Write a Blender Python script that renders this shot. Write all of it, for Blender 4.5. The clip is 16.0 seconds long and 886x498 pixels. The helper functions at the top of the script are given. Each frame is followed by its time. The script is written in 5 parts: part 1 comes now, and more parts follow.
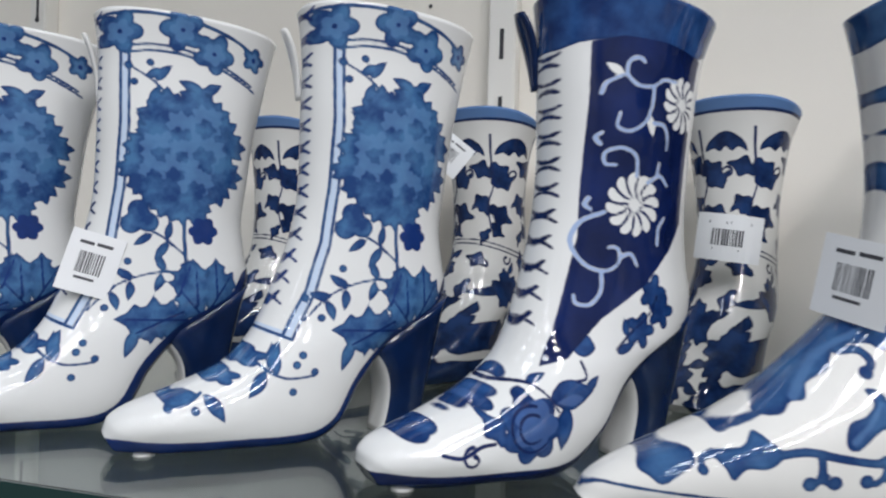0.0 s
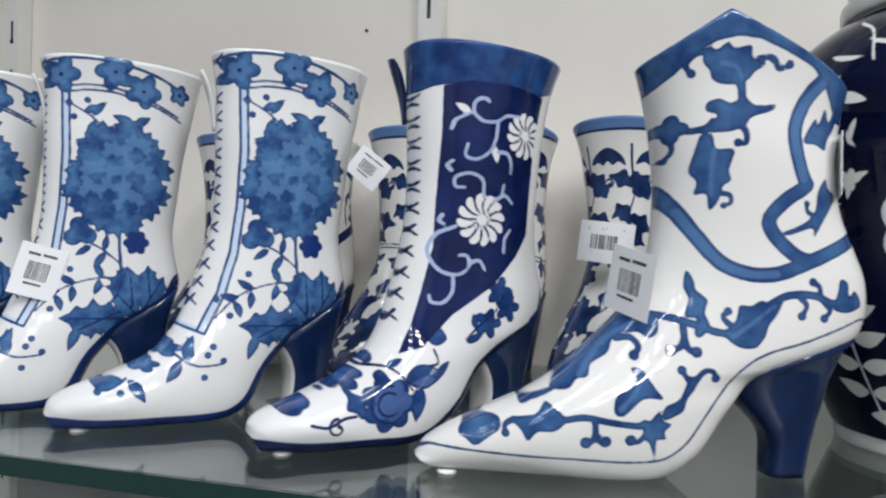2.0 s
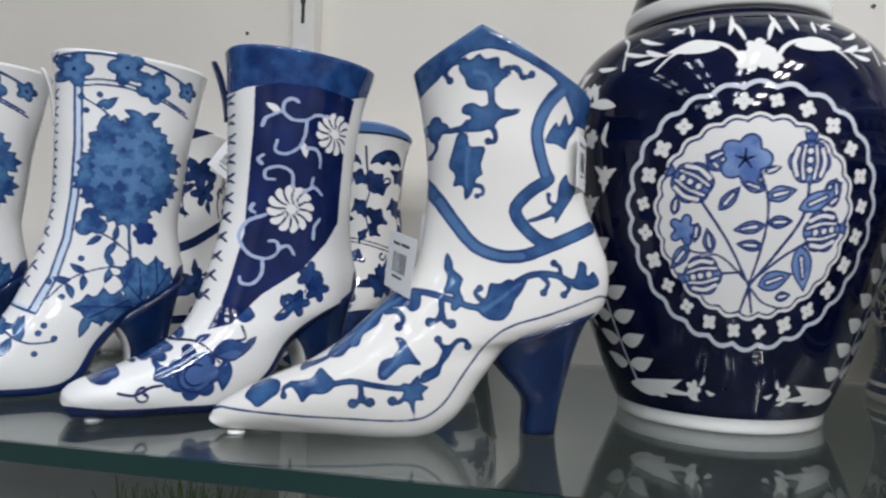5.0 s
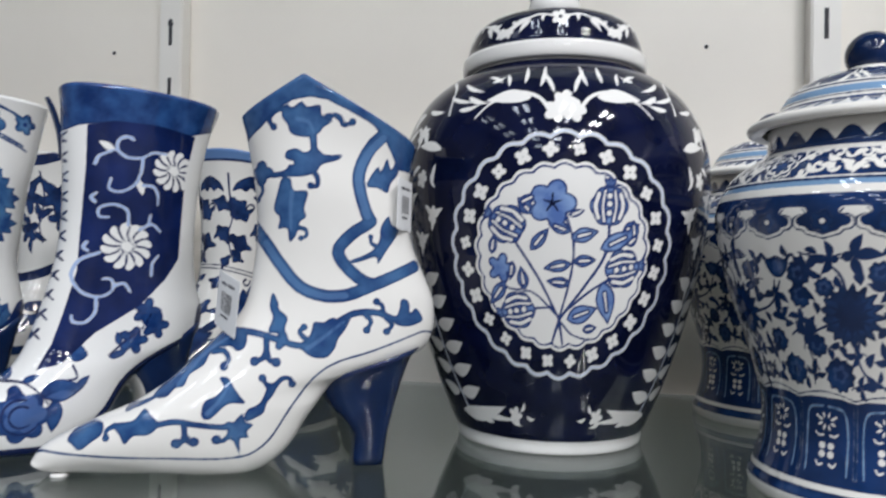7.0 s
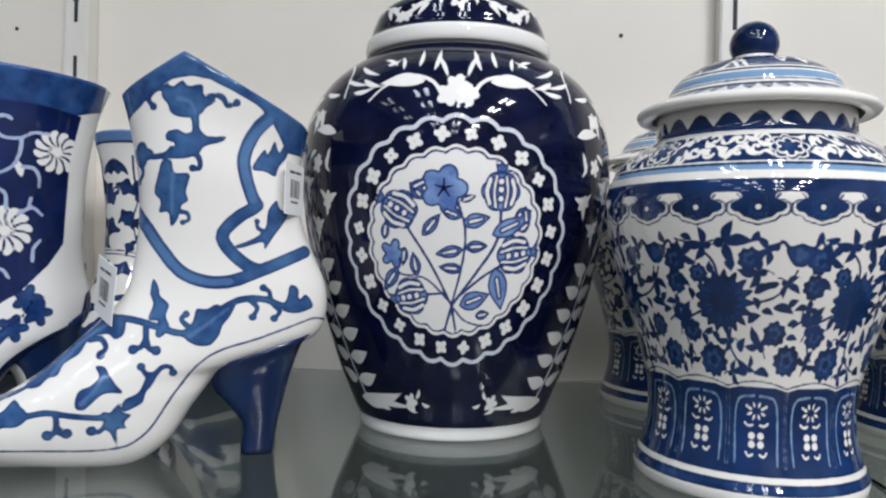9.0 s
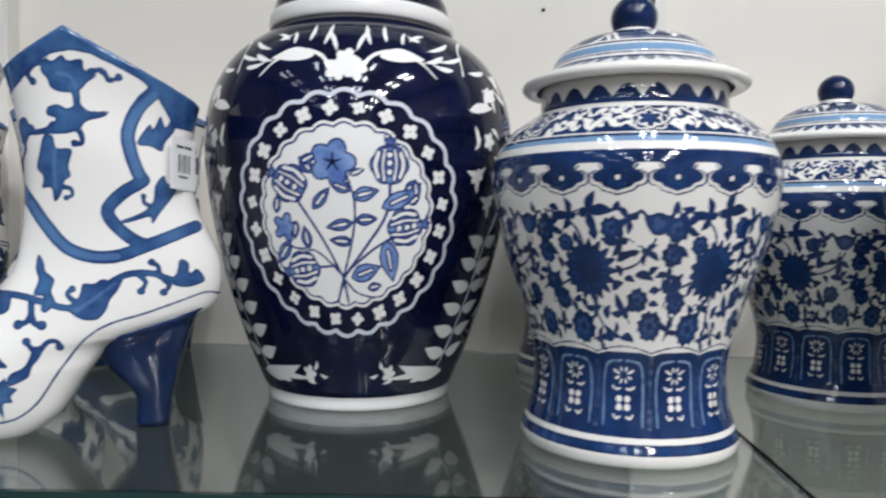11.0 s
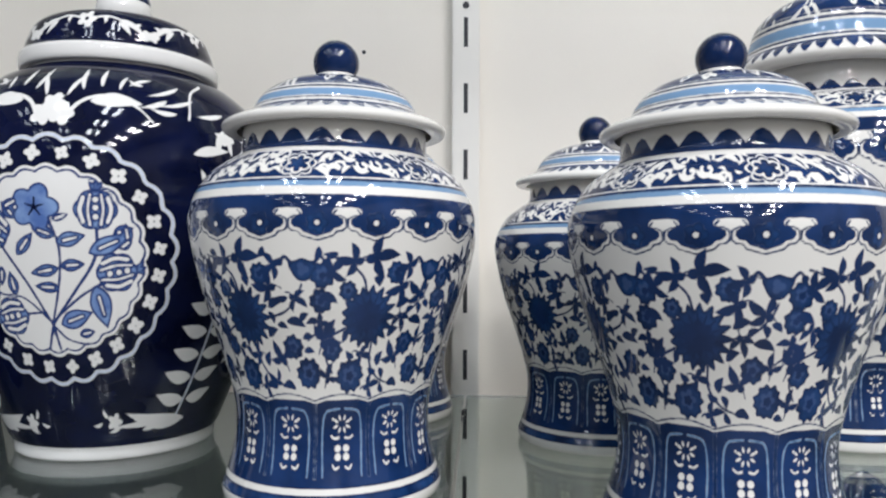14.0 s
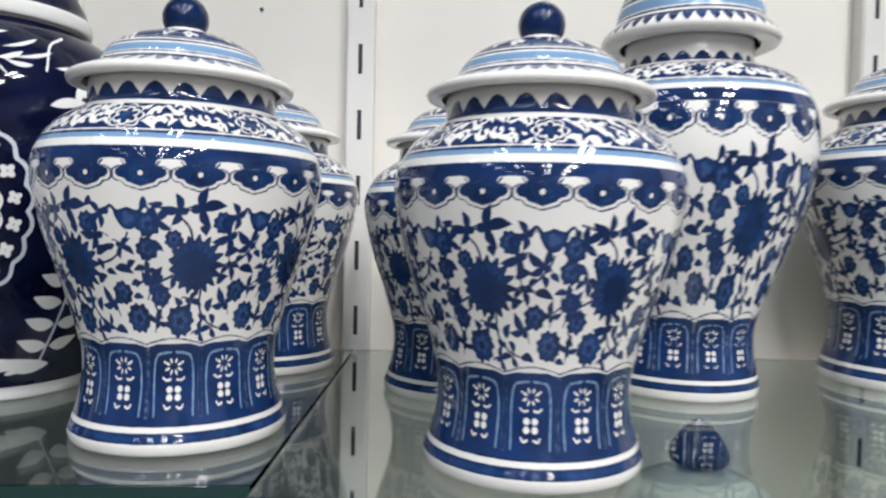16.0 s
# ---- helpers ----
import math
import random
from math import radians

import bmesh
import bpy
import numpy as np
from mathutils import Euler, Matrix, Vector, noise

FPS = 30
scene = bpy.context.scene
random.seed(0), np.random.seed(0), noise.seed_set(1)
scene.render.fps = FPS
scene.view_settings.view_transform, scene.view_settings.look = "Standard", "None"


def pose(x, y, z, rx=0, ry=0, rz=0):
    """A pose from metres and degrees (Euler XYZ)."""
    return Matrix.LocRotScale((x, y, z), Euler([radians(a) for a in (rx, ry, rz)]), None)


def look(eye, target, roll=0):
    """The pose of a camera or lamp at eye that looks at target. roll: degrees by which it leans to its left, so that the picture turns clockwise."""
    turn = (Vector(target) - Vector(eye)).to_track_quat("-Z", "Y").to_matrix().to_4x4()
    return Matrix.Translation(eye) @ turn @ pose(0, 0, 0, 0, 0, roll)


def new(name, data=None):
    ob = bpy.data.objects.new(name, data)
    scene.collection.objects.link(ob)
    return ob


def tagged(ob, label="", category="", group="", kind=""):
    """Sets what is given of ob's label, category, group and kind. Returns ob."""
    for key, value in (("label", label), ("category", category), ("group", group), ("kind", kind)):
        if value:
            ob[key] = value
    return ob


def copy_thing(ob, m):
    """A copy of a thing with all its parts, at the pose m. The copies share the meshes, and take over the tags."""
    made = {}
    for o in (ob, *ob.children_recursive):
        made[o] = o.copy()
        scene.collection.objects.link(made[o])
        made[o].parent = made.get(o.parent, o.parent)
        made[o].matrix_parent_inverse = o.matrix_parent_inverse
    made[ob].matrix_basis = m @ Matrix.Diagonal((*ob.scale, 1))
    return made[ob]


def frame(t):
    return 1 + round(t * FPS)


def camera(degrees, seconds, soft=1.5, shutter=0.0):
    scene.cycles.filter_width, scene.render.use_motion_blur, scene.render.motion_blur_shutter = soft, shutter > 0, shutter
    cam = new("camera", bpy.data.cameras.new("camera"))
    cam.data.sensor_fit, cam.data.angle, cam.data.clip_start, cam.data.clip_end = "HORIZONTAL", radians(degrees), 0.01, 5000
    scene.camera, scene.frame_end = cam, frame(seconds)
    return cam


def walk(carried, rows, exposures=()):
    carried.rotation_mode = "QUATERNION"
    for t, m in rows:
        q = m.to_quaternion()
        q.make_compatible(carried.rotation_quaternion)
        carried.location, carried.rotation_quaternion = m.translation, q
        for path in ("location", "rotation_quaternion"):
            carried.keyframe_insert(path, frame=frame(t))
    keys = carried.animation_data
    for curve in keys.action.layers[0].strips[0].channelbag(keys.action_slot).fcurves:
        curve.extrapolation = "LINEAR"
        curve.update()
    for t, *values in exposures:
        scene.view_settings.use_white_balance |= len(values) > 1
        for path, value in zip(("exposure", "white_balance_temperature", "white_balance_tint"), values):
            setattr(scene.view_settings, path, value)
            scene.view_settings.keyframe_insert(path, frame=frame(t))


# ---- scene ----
cam = camera(63.2, 16.0, soft=2.2, shutter=0.5)
# eye, target (decimetres) and lean of the hand-held camera
ROWS = [
    (0, (1.871, -0.597, 13.731), (1.1748, 1.2778, 13.7468), 1.76),
    (0.5, (2.039, -0.726, 13.762), (1.3633, 1.1566, 13.7718), 1.56),
    (1, (2.236, -0.823, 13.789), (1.5363, 1.0502, 13.7901), 1.32),
    (1.5, (2.409, -0.938, 13.779), (1.7075, 0.9351, 13.7883), 1.41),
    (2, (2.578, -0.950, 13.797), (1.8868, 0.9270, 13.8020), 1.25),
    (2.5, (2.756, -1.047, 13.788), (2.0723, 0.8322, 13.8086), 1.19),
    (3, (2.929, -1.017, 13.752), (2.2444, 0.8625, 13.7657), 1.02),
    (3.2, (2.983, -0.980, 13.749), (2.2973, 0.8990, 13.7499), 1.12),
    (5.5, (3.531, -1.100, 13.730), (3.0061, 0.8298, 13.7475), 1.62),
    (6, (3.669, -1.126, 13.766), (3.1836, 0.8141, 13.7531), 1.60),
    (6.5, (3.709, -1.101, 13.801), (3.2627, 0.8482, 13.7838), 1.55),
    (7, (3.839, -1.102, 13.906), (3.4833, 0.8659, 13.9360), 1.06),
    (7.5, (3.866, -1.176, 13.944), (3.5326, 0.7952, 13.9964), 0.94),
    (8, (4.022, -1.113, 13.965), (3.7147, 0.8636, 13.9675), 1.04),
    (10.5, (4.198, -0.993, 13.784), (4.0609, 1.0026, 13.7798), 1.06),
    (11, (4.524, -1.035, 13.885), (4.3660, 0.9578, 13.8225), 0.66),
    (11.5, (4.812, -1.075, 13.905), (4.6732, 0.9203, 13.8789), 0.87),
    (12, (5.111, -1.119, 13.994), (4.9853, 0.8767, 14.0359), 0.81),
    (12.5, (5.330, -1.077, 14.013), (5.2421, 0.9198, 14.0722), 0.58),
    (13, (5.505, -0.993, 13.981), (5.4395, 1.0046, 14.0650), 0.69),
    (13.5, (5.700, -0.930, 13.981), (5.6298, 1.0678, 14.0410), 0.24),
    (14, (5.794, -0.917, 13.936), (5.6838, 1.0798, 13.9707), 0.21),
    (14.5, (5.964, -0.714, 13.916), (5.8326, 1.2817, 13.9141), 0.50),
    (15, (6.103, -0.565, 13.853), (5.9402, 1.4283, 13.8227), 0.02),
    (15.5, (6.237, -0.714, 13.871), (6.1406, 1.2823, 13.8026), 0.55),
    (16, (6.361, -1.056, 13.897), (6.3538, 0.9430, 13.8360), 1.30),
]
walk(cam, [(t, look([c / 10 for c in e], [c / 10 for c in a], r)) for t, e, a, r in ROWS],
     [(0, -0.2), (1, -0.16), (2, -0.12), (3.2, -0.17), (5.5, -0.22), (7, -0.14), (8, -0.12), (10.5, -0.1), (12, 0.0), (13, -0.12), (14.5, -0.1), (16, 0.0)])

# ---- light ----
world = bpy.data.worlds.new("world")
scene.world = world
world.use_nodes = True
bg = world.node_tree.nodes["Background"]
bg.inputs["Color"].default_value = (0.9, 0.95, 1.0, 1)
bg.inputs["Strength"].default_value = 0.02


def tube(x, y, z, length, watts, tint, across=0.05, turn=0):
    d = bpy.data.lights.new("ceiling_tube", "AREA")
    d.shape, d.size, d.size_y, d.energy = "RECTANGLE", length, across, watts
    d.color = tint
    ob = new("ceiling_tube", d)
    ob.matrix_world = pose(x, y, z, 0, 0, turn)
    return ob


# rows of twin-tube ceiling fittings that run back into the shop
for gx, power, tint in ((-0.95, 0.85, (0.81, 0.89, 1.0)), (-0.15, 2.0, (0.79, 0.88, 1.0)), (0.65, 3.6, (0.86, 0.915, 1.0)), (1.45, 11.7, (0.94, 0.945, 0.985))):
    for gy, share in ((-0.6, 0.8), (-1.2, 0.95), (-1.9, 1.0), (-2.7, 1.0), (-3.5, 1.0)):
        for dx in (-0.09, 0.09):
            tube(gx + dx, gy, 2.88, 0.055, power * share, tint, 0.3)

# ---- materials ----


def mat(name):
    m = bpy.data.materials.new(name)
    m.use_nodes = True
    nt = m.node_tree
    return m, nt, nt.nodes["Principled BSDF"]


def plain(name, color, rough=0.5, vary=0.06, scale=30.0, bump=0.0, metal=0.0, fine=400.0):
    m, nt, p = mat(name)
    tc = nt.nodes.new("ShaderNodeTexCoord")
    n1 = nt.nodes.new("ShaderNodeTexNoise")
    n1.inputs["Scale"].default_value = scale
    n1.inputs["Detail"].default_value = 5
    nt.links.new(tc.outputs["Object"], n1.inputs["Vector"])
    r = nt.nodes.new("ShaderNodeValToRGB")
    r.color_ramp.elements[0].position, r.color_ramp.elements[1].position = 0.3, 0.7
    r.color_ramp.elements[0].color = (*[c * (1 - vary) for c in color], 1)
    r.color_ramp.elements[1].color = (*[min(1, c * (1 + vary)) for c in color], 1)
    nt.links.new(n1.outputs["Fac"], r.inputs["Fac"])
    nt.links.new(r.outputs["Color"], p.inputs["Base Color"])
    p.inputs["Roughness"].default_value = rough
    p.inputs["Metallic"].default_value = metal
    if bump:
        n2 = nt.nodes.new("ShaderNodeTexNoise")
        n2.inputs["Scale"].default_value = fine
        nt.links.new(tc.outputs["Object"], n2.inputs["Vector"])
        b = nt.nodes.new("ShaderNodeBump")
        b.inputs["Strength"].default_value = bump
        b.inputs["Distance"].default_value = 0.001
        nt.links.new(n2.outputs["Fac"], b.inputs["Height"])
        nt.links.new(b.outputs["Normal"], p.inputs["Normal"])
    return m


WALL = plain("white_laminate", (0.83, 0.775, 0.695), 0.45, 0.04, 5, 0.05)
POST = plain("white_enamelled_steel", (0.78, 0.75, 0.70), 0.35, 0.02, 20, 0.03)
SLOT = plain("slot_dark", (0.03, 0.03, 0.035), 0.7)
ROOMWALL = plain("room_paint", (0.17, 0.17, 0.17), 0.7, 0.15, 2)
CEILM = plain("ceiling_paint", (0.6, 0.6, 0.6), 0.8, 0.05, 2)
# near-black: the dimness under the left glass shelf is put into this colour
LOWM = plain("shaded_shelf_board", (0.06, 0.06, 0.057), 0.5, 0.1, 12)
FLOORM = plain("floor_tile", (0.22, 0.21, 0.195), 0.4, 0.08, 3)
CREAM = plain("white_porcelain", (0.76, 0.745, 0.71), 0.07, 0.03, 25)
NAVY = plain("navy_glaze", (0.0045, 0.015, 0.058), 0.06, 0.35, 60)
PAPER = plain("white_label_paper", (0.82, 0.82, 0.82), 0.6, 0.02, 40)
NAVY.node_tree.nodes["Principled BSDF"].inputs["Specular IOR Level"].default_value = 0.36
INKM = plain("label_print", (0.05, 0.05, 0.06), 0.6)

GLASS, _nt, _p = mat("clear_greenish_glass")
_p.inputs["Base Color"].default_value = (0.74, 0.84, 0.81, 1)
_p.inputs["Roughness"].default_value = 0.02
_p.inputs["IOR"].default_value = 1.5
_p.inputs["Transmission Weight"].default_value = 1.0
EDGE, _nt, _p = mat("green_glass_edge")
_p.inputs["Base Color"].default_value = (0.012, 0.035, 0.032, 1)
_p.inputs["Roughness"].default_value = 0.12

# ---- building helpers ----


def finish(name, bm, mats, parent=None, smooth=True):
    me = bpy.data.meshes.new(name)
    bm.normal_update()
    bm.to_mesh(me)
    bm.free()
    for m in mats if isinstance(mats, (list, tuple)) else [mats]:
        me.materials.append(m)
    if smooth:
        for p in me.polygons:
            p.use_smooth = True
    ob = new(name, me)
    ob.parent = parent
    return ob


def part(name, bm, material, parent, label="", smooth=False):
    return tagged(finish(name, bm, material, parent, smooth), label)


def box(x0, x1, y0, y1, z0, z1, bevel=0.0):
    bm = bmesh.new()
    bmesh.ops.create_cube(bm, size=1)
    for v in bm.verts:
        v.co = ((x0 + x1) / 2 + v.co.x * (x1 - x0), (y0 + y1) / 2 + v.co.y * (y1 - y0), (z0 + z1) / 2 + v.co.z * (z1 - z0))
    if bevel:
        bmesh.ops.bevel(bm, geom=bm.edges[:], offset=bevel, segments=2, affect="EDGES")
    return bm


def empty(name, m, label, category, group="", kind=""):
    ob = new(name)
    ob.matrix_world = m
    return tagged(ob, label, category, group, kind)


def grid_mesh(name, pts, material, parent, channels=None, closed_u=True):
    """pts: rows x columns x 3; columns run round."""
    R, C, _ = pts.shape
    me = bpy.data.meshes.new(name)
    i = np.arange(R - 1)[:, None] * C
    j = np.arange(C)[None, :]
    j2 = (j + 1) % C
    if not closed_u:
        j, j2 = np.arange(C - 1)[None, :], np.arange(1, C)[None, :]
    q = np.stack([i + j, i + j2, i + C + j2, i + C + j], -1).reshape(-1, 4)
    me.vertices.add(R * C)
    me.vertices.foreach_set("co", pts.astype(np.float32).ravel())
    me.loops.add(q.size)
    me.loops.foreach_set("vertex_index", q.astype(np.int32).ravel())
    me.polygons.add(len(q))
    me.polygons.foreach_set("loop_start", np.arange(len(q), dtype=np.int32) * 4)
    me.polygons.foreach_set("use_smooth", np.ones(len(q), dtype=bool))
    for n, v in (channels or {}).items():
        a = me.attributes.new(n, "FLOAT", "POINT")
        a.data.foreach_set("value", v.astype(np.float32).ravel())
    me.materials.append(material)
    me.update(calc_edges=True)
    me.validate()
    ob = new(name, me)
    ob.parent = parent
    return ob


def spline(rows, n, tension=0.5):
    """A smooth run of n points through the rows, evenly by length of the first-last chords."""
    P = np.array(rows, float)
    seg = np.maximum(np.linalg.norm(np.diff(P, axis=0), axis=1), 1e-6)
    s = np.r_[0, np.cumsum(seg)]
    t = np.linspace(0, s[-1], n)
    k = np.clip(np.searchsorted(s, t, side="right") - 1, 0, len(P) - 2)
    h = seg[k]
    a = (t - s[k]) / h
    m = np.zeros_like(P)
    m[1:-1] = (P[2:] - P[:-2]) / (s[2:] - s[:-2])[:, None]
    m[0], m[-1] = (P[1] - P[0]) / seg[0], (P[-1] - P[-2]) / seg[-1]
    a = a[:, None]
    h = h[:, None]
    return (2 * a**3 - 3 * a**2 + 1) * P[k] + (a**3 - 2 * a**2 + a) * h * m[k] + (-2 * a**3 + 3 * a**2) * P[k + 1] + (a**3 - a**2) * h * m[k + 1]

# ---- the setting ----
SHELF_Z, WALL_Y = 1.292, 0.474
tagged(finish("wall_back", box(-1.6, 2.4, WALL_Y + 0.004, 0.56, 0, 3.0), WALL, None, False), "white laminated back panel of the shop shelving", "wall", kind="structure")
tagged(finish("wall_front", box(-1.6, 2.4, -4.1, -4.0, 0, 3.0), ROOMWALL, None, False), "plain painted shop wall", "wall", kind="structure")
tagged(finish("wall_left", box(-1.7, -1.6, -4.1, 0.56, 0, 3.0), ROOMWALL, None, False), "plain painted shop wall", "wall", kind="structure")
tagged(finish("wall_right", box(2.4, 2.5, -4.1, 0.56, 0, 3.0), ROOMWALL, None, False), "plain painted shop wall", "wall", kind="structure")
tagged(finish("floor", box(-1.7, 2.5, -4.1, 0.56, -0.1, 0), FLOORM, None, False), "grey tiled shop floor", "floor", kind="structure")
tagged(finish("ceiling", box(-1.7, 2.5, -4.1, 0.56, 3.0, 3.1), CEILM, None, False), "white shop ceiling", "ceiling", kind="structure")

POSTS = ((-0.44, 1.602), (0.0355, 1.5846), (0.566, 1.571), (0.968, 1.571))
for px, slot_z in POSTS:
    e = empty("shelf_upright", pose(px, WALL_Y, 0), "white enamelled slotted steel shelf upright on the wall", "shelf upright", "shelf uprights")
    part("channel", box(-0.0105, 0.0105, -0.012, 0.004, 0, 3.0, 0.0012), POST, e)
    for k in range(22):
        z = slot_z + 0.0513 * (k - 13)
        part("slot", box(-0.0016, 0.0016, -0.0123, -0.011, z - 0.0115, z + 0.0115), SLOT, e)



def slab(corners, z0, z1):
    bm = bmesh.new()
    lo = [bm.verts.new((x, y, z0)) for x, y in corners]
    hi = [bm.verts.new((x, y, z1)) for x, y in corners]
    bm.faces.new(lo[::-1])
    bm.faces.new(hi)
    for k in range(len(lo)):
        j = (k + 1) % len(lo)
        bm.faces.new((lo[k], lo[j], hi[j], hi[k]))
    return bm


BACK_Y = 0.458
for x0, y0, x1, y1 in ((-0.75, 0.0725, 0.5655, 0.159), (0.5675, 0.147, 1.4, 0.147)):
    e = empty("glass_shelf", pose(0, 0, 0), "clear green-edged glass shelf on the wall uprights", "glass shelf", "glass shelves")
    part("pane", slab([(x0, y0 + 0.0006), (x1, y1 + 0.0006), (x1, BACK_Y), (x0, BACK_Y)], SHELF_Z - 0.008, SHELF_Z), GLASS, e)
    part("edge", slab([(x0, y0 - 0.0012), (x1, y1 - 0.0012), (x1, y1), (x0, y0)], SHELF_Z - 0.008, SHELF_Z), EDGE, e, "dark green polished edge")
# the shelf above, out of view, shades the top of the panel
for x0, x1 in ((-0.75, 0.5655), (0.5675, 1.4)):
    e = empty("glass_shelf", pose(0, 0, 0), "clear green-edged glass shelf above the porcelain", "glass shelf", "glass shelves")
    part("pane", slab([(x0, 0.16), (x1, 0.16), (x1, BACK_Y), (x0, BACK_Y)], 1.882, 1.89), GLASS, e)
    part("edge", slab([(x0, 0.1582), (x1, 0.1582), (x1, 0.1594), (x0, 0.1594)], 1.882, 1.89), EDGE, e, "dark green polished edge")
LOW_Z = 1.03
# added panel whose darker grey stands in for shade below the left pane
LOWBACK = plain("shaded_grey_laminate", (0.33, 0.335, 0.32), 0.5, 0.06, 6, 0.05)
tagged(finish("wall_lower", box(-0.75, 0.5655, WALL_Y - 0.002, WALL_Y + 0.002, LOW_Z, SHELF_Z - 0.012), LOWBACK, None, False), "grey panel added before the wall to darken the view through the left glass shelf", "wall", kind="structure")
tagged(finish("lower_shelf_1", box(-0.75, 0.5655, 0.16, 0.458, LOW_Z - 0.012, LOW_Z), LOWM, None, False), "lower display shelf below the left glass one, coloured near-black for the shade there", "shelf", kind="structure")
tagged(finish("lower_shelf_2", box(0.5675, 1.4, 0.16, 0.458, LOW_Z - 0.012, LOW_Z), WALL, None, False), "white lower display shelf below the glass one", "shelf", kind="structure")

# ---- porcelain jars ----


def lathe(name, profile, material, parent, n=160, rows=160, paint=None, rmax=None):
    """profile: (radius, height) in cm from the bottom up."""
    P = spline(profile, rows)
    th = np.linspace(-math.pi, math.pi, n, endpoint=False)
    pts = np.stack([P[:, 0:1] * np.sin(th), -P[:, 0:1] * np.cos(th), np.repeat(P[:, 1:2], n, 1)], -1) / 100
    ch = None
    if paint:
        rm = rmax or P[:, 0].max()
        U = np.repeat((th * rm)[None, :], rows, 0)
        V = np.repeat(P[:, 1:2], n, 1)
        ch = paint(U, V)
    return grid_mesh(name, pts, material, parent, ch)

# ---- hand-painted decoration: signed distances (cm) to brush shapes, kept per vertex ----


def glaze(name, white=(0.75, 0.745, 0.725), ink=(0.006, 0.013, 0.075), deep=(0.012, 0.045, 0.23), light=(0.085, 0.20, 0.47), pale=(0.26, 0.37, 0.57), scale=90.0, gloss=0.5, edge=None, rim_share=0.55):
    """Glazed porcelain whose blue follows the painted distances; thin cobalt is lighter, pooled edges darker."""
    m, nt, p = mat(name)
    L = nt.links.new

    def attr(n):
        a = nt.nodes.new("ShaderNodeAttribute")
        a.attribute_name = n
        return a.outputs["Fac"]

    tc = nt.nodes.new("ShaderNodeTexCoord")

    def noise_tex(s, detail=4):
        n = nt.nodes.new("ShaderNodeTexNoise")
        n.inputs["Scale"].default_value, n.inputs["Detail"].default_value = s, detail
        L(tc.outputs["Object"], n.inputs["Vector"])
        return n.outputs["Fac"]

    wob = noise_tex(350, 3)

    def cover(d, soft=0.03):
        add = nt.nodes.new("ShaderNodeMath")
        add.operation = "MULTIPLY_ADD"
        L(wob, add.inputs[0])
        add.inputs[1].default_value = 0.05
        L(d, add.inputs[2])
        r = nt.nodes.new("ShaderNodeMapRange")
        r.interpolation_type = "SMOOTHSTEP"
        r.inputs["From Min"].default_value, r.inputs["From Max"].default_value = 0.025 + soft, 0.025 - soft
        L(add.outputs[0], r.inputs["Value"])
        return r.outputs["Result"]

    def mix(f, a, b):
        n = nt.nodes.new("ShaderNodeMix")
        n.data_type = "RGBA"
        if isinstance(f, float):
            n.inputs["Factor"].default_value = f
        else:
            L(f, n.inputs["Factor"])
        for s, v in ((n.inputs[6], a), (n.inputs[7], b)):
            if isinstance(v, tuple):
                s.default_value = (*v, 1)
            else:
                L(v, s)
        return n.outputs[2]

    def rng(v, a, b, lo=0.0, hi=1.0):
        r = nt.nodes.new("ShaderNodeMapRange")
        r.inputs["From Min"].default_value, r.inputs["From Max"].default_value = a, b
        r.inputs["To Min"].default_value, r.inputs["To Max"].default_value = lo, hi
        L(v, r.inputs["Value"])
        return r.outputs["Result"]

    body = mix(rng(noise_tex(18), 0.3, 0.7), white, tuple(c * 0.95 for c in white))
    tone = mix(rng(noise_tex(scale), 0.36, 0.64), deep, light)
    rim = rng(attr("wash"), -0.14, -0.05)
    tone = mix(rng(rim, 0, 1, 0, rim_share), tone, edge or tuple(c * 0.7 for c in deep))
    tone = mix(rng(cover(attr("tint"), 0.05), 0, 1, 0, 0.55), tone, tuple(min(0.8, c * 1.25 + 0.04) for c in light))
    dark = mix(rng(noise_tex(scale * 0.6), 0.35, 0.7), ink, tuple(c * 1.9 for c in ink))
    col = mix(cover(attr("pale")), body, pale)
    col = mix(cover(attr("wash")), col, tone)
    col = mix(cover(attr("ink")), col, dark)
    L(col, p.inputs["Base Color"])
    p.inputs["Roughness"].default_value = 0.06
    p.inputs["Specular IOR Level"].default_value = gloss
    b = nt.nodes.new("ShaderNodeBump")
    b.inputs["Strength"].default_value, b.inputs["Distance"].default_value = 0.12, 0.0006
    L(noise_tex(160, 2), b.inputs["Height"])
    L(b.outputs["Normal"], p.inputs["Normal"])
    return m


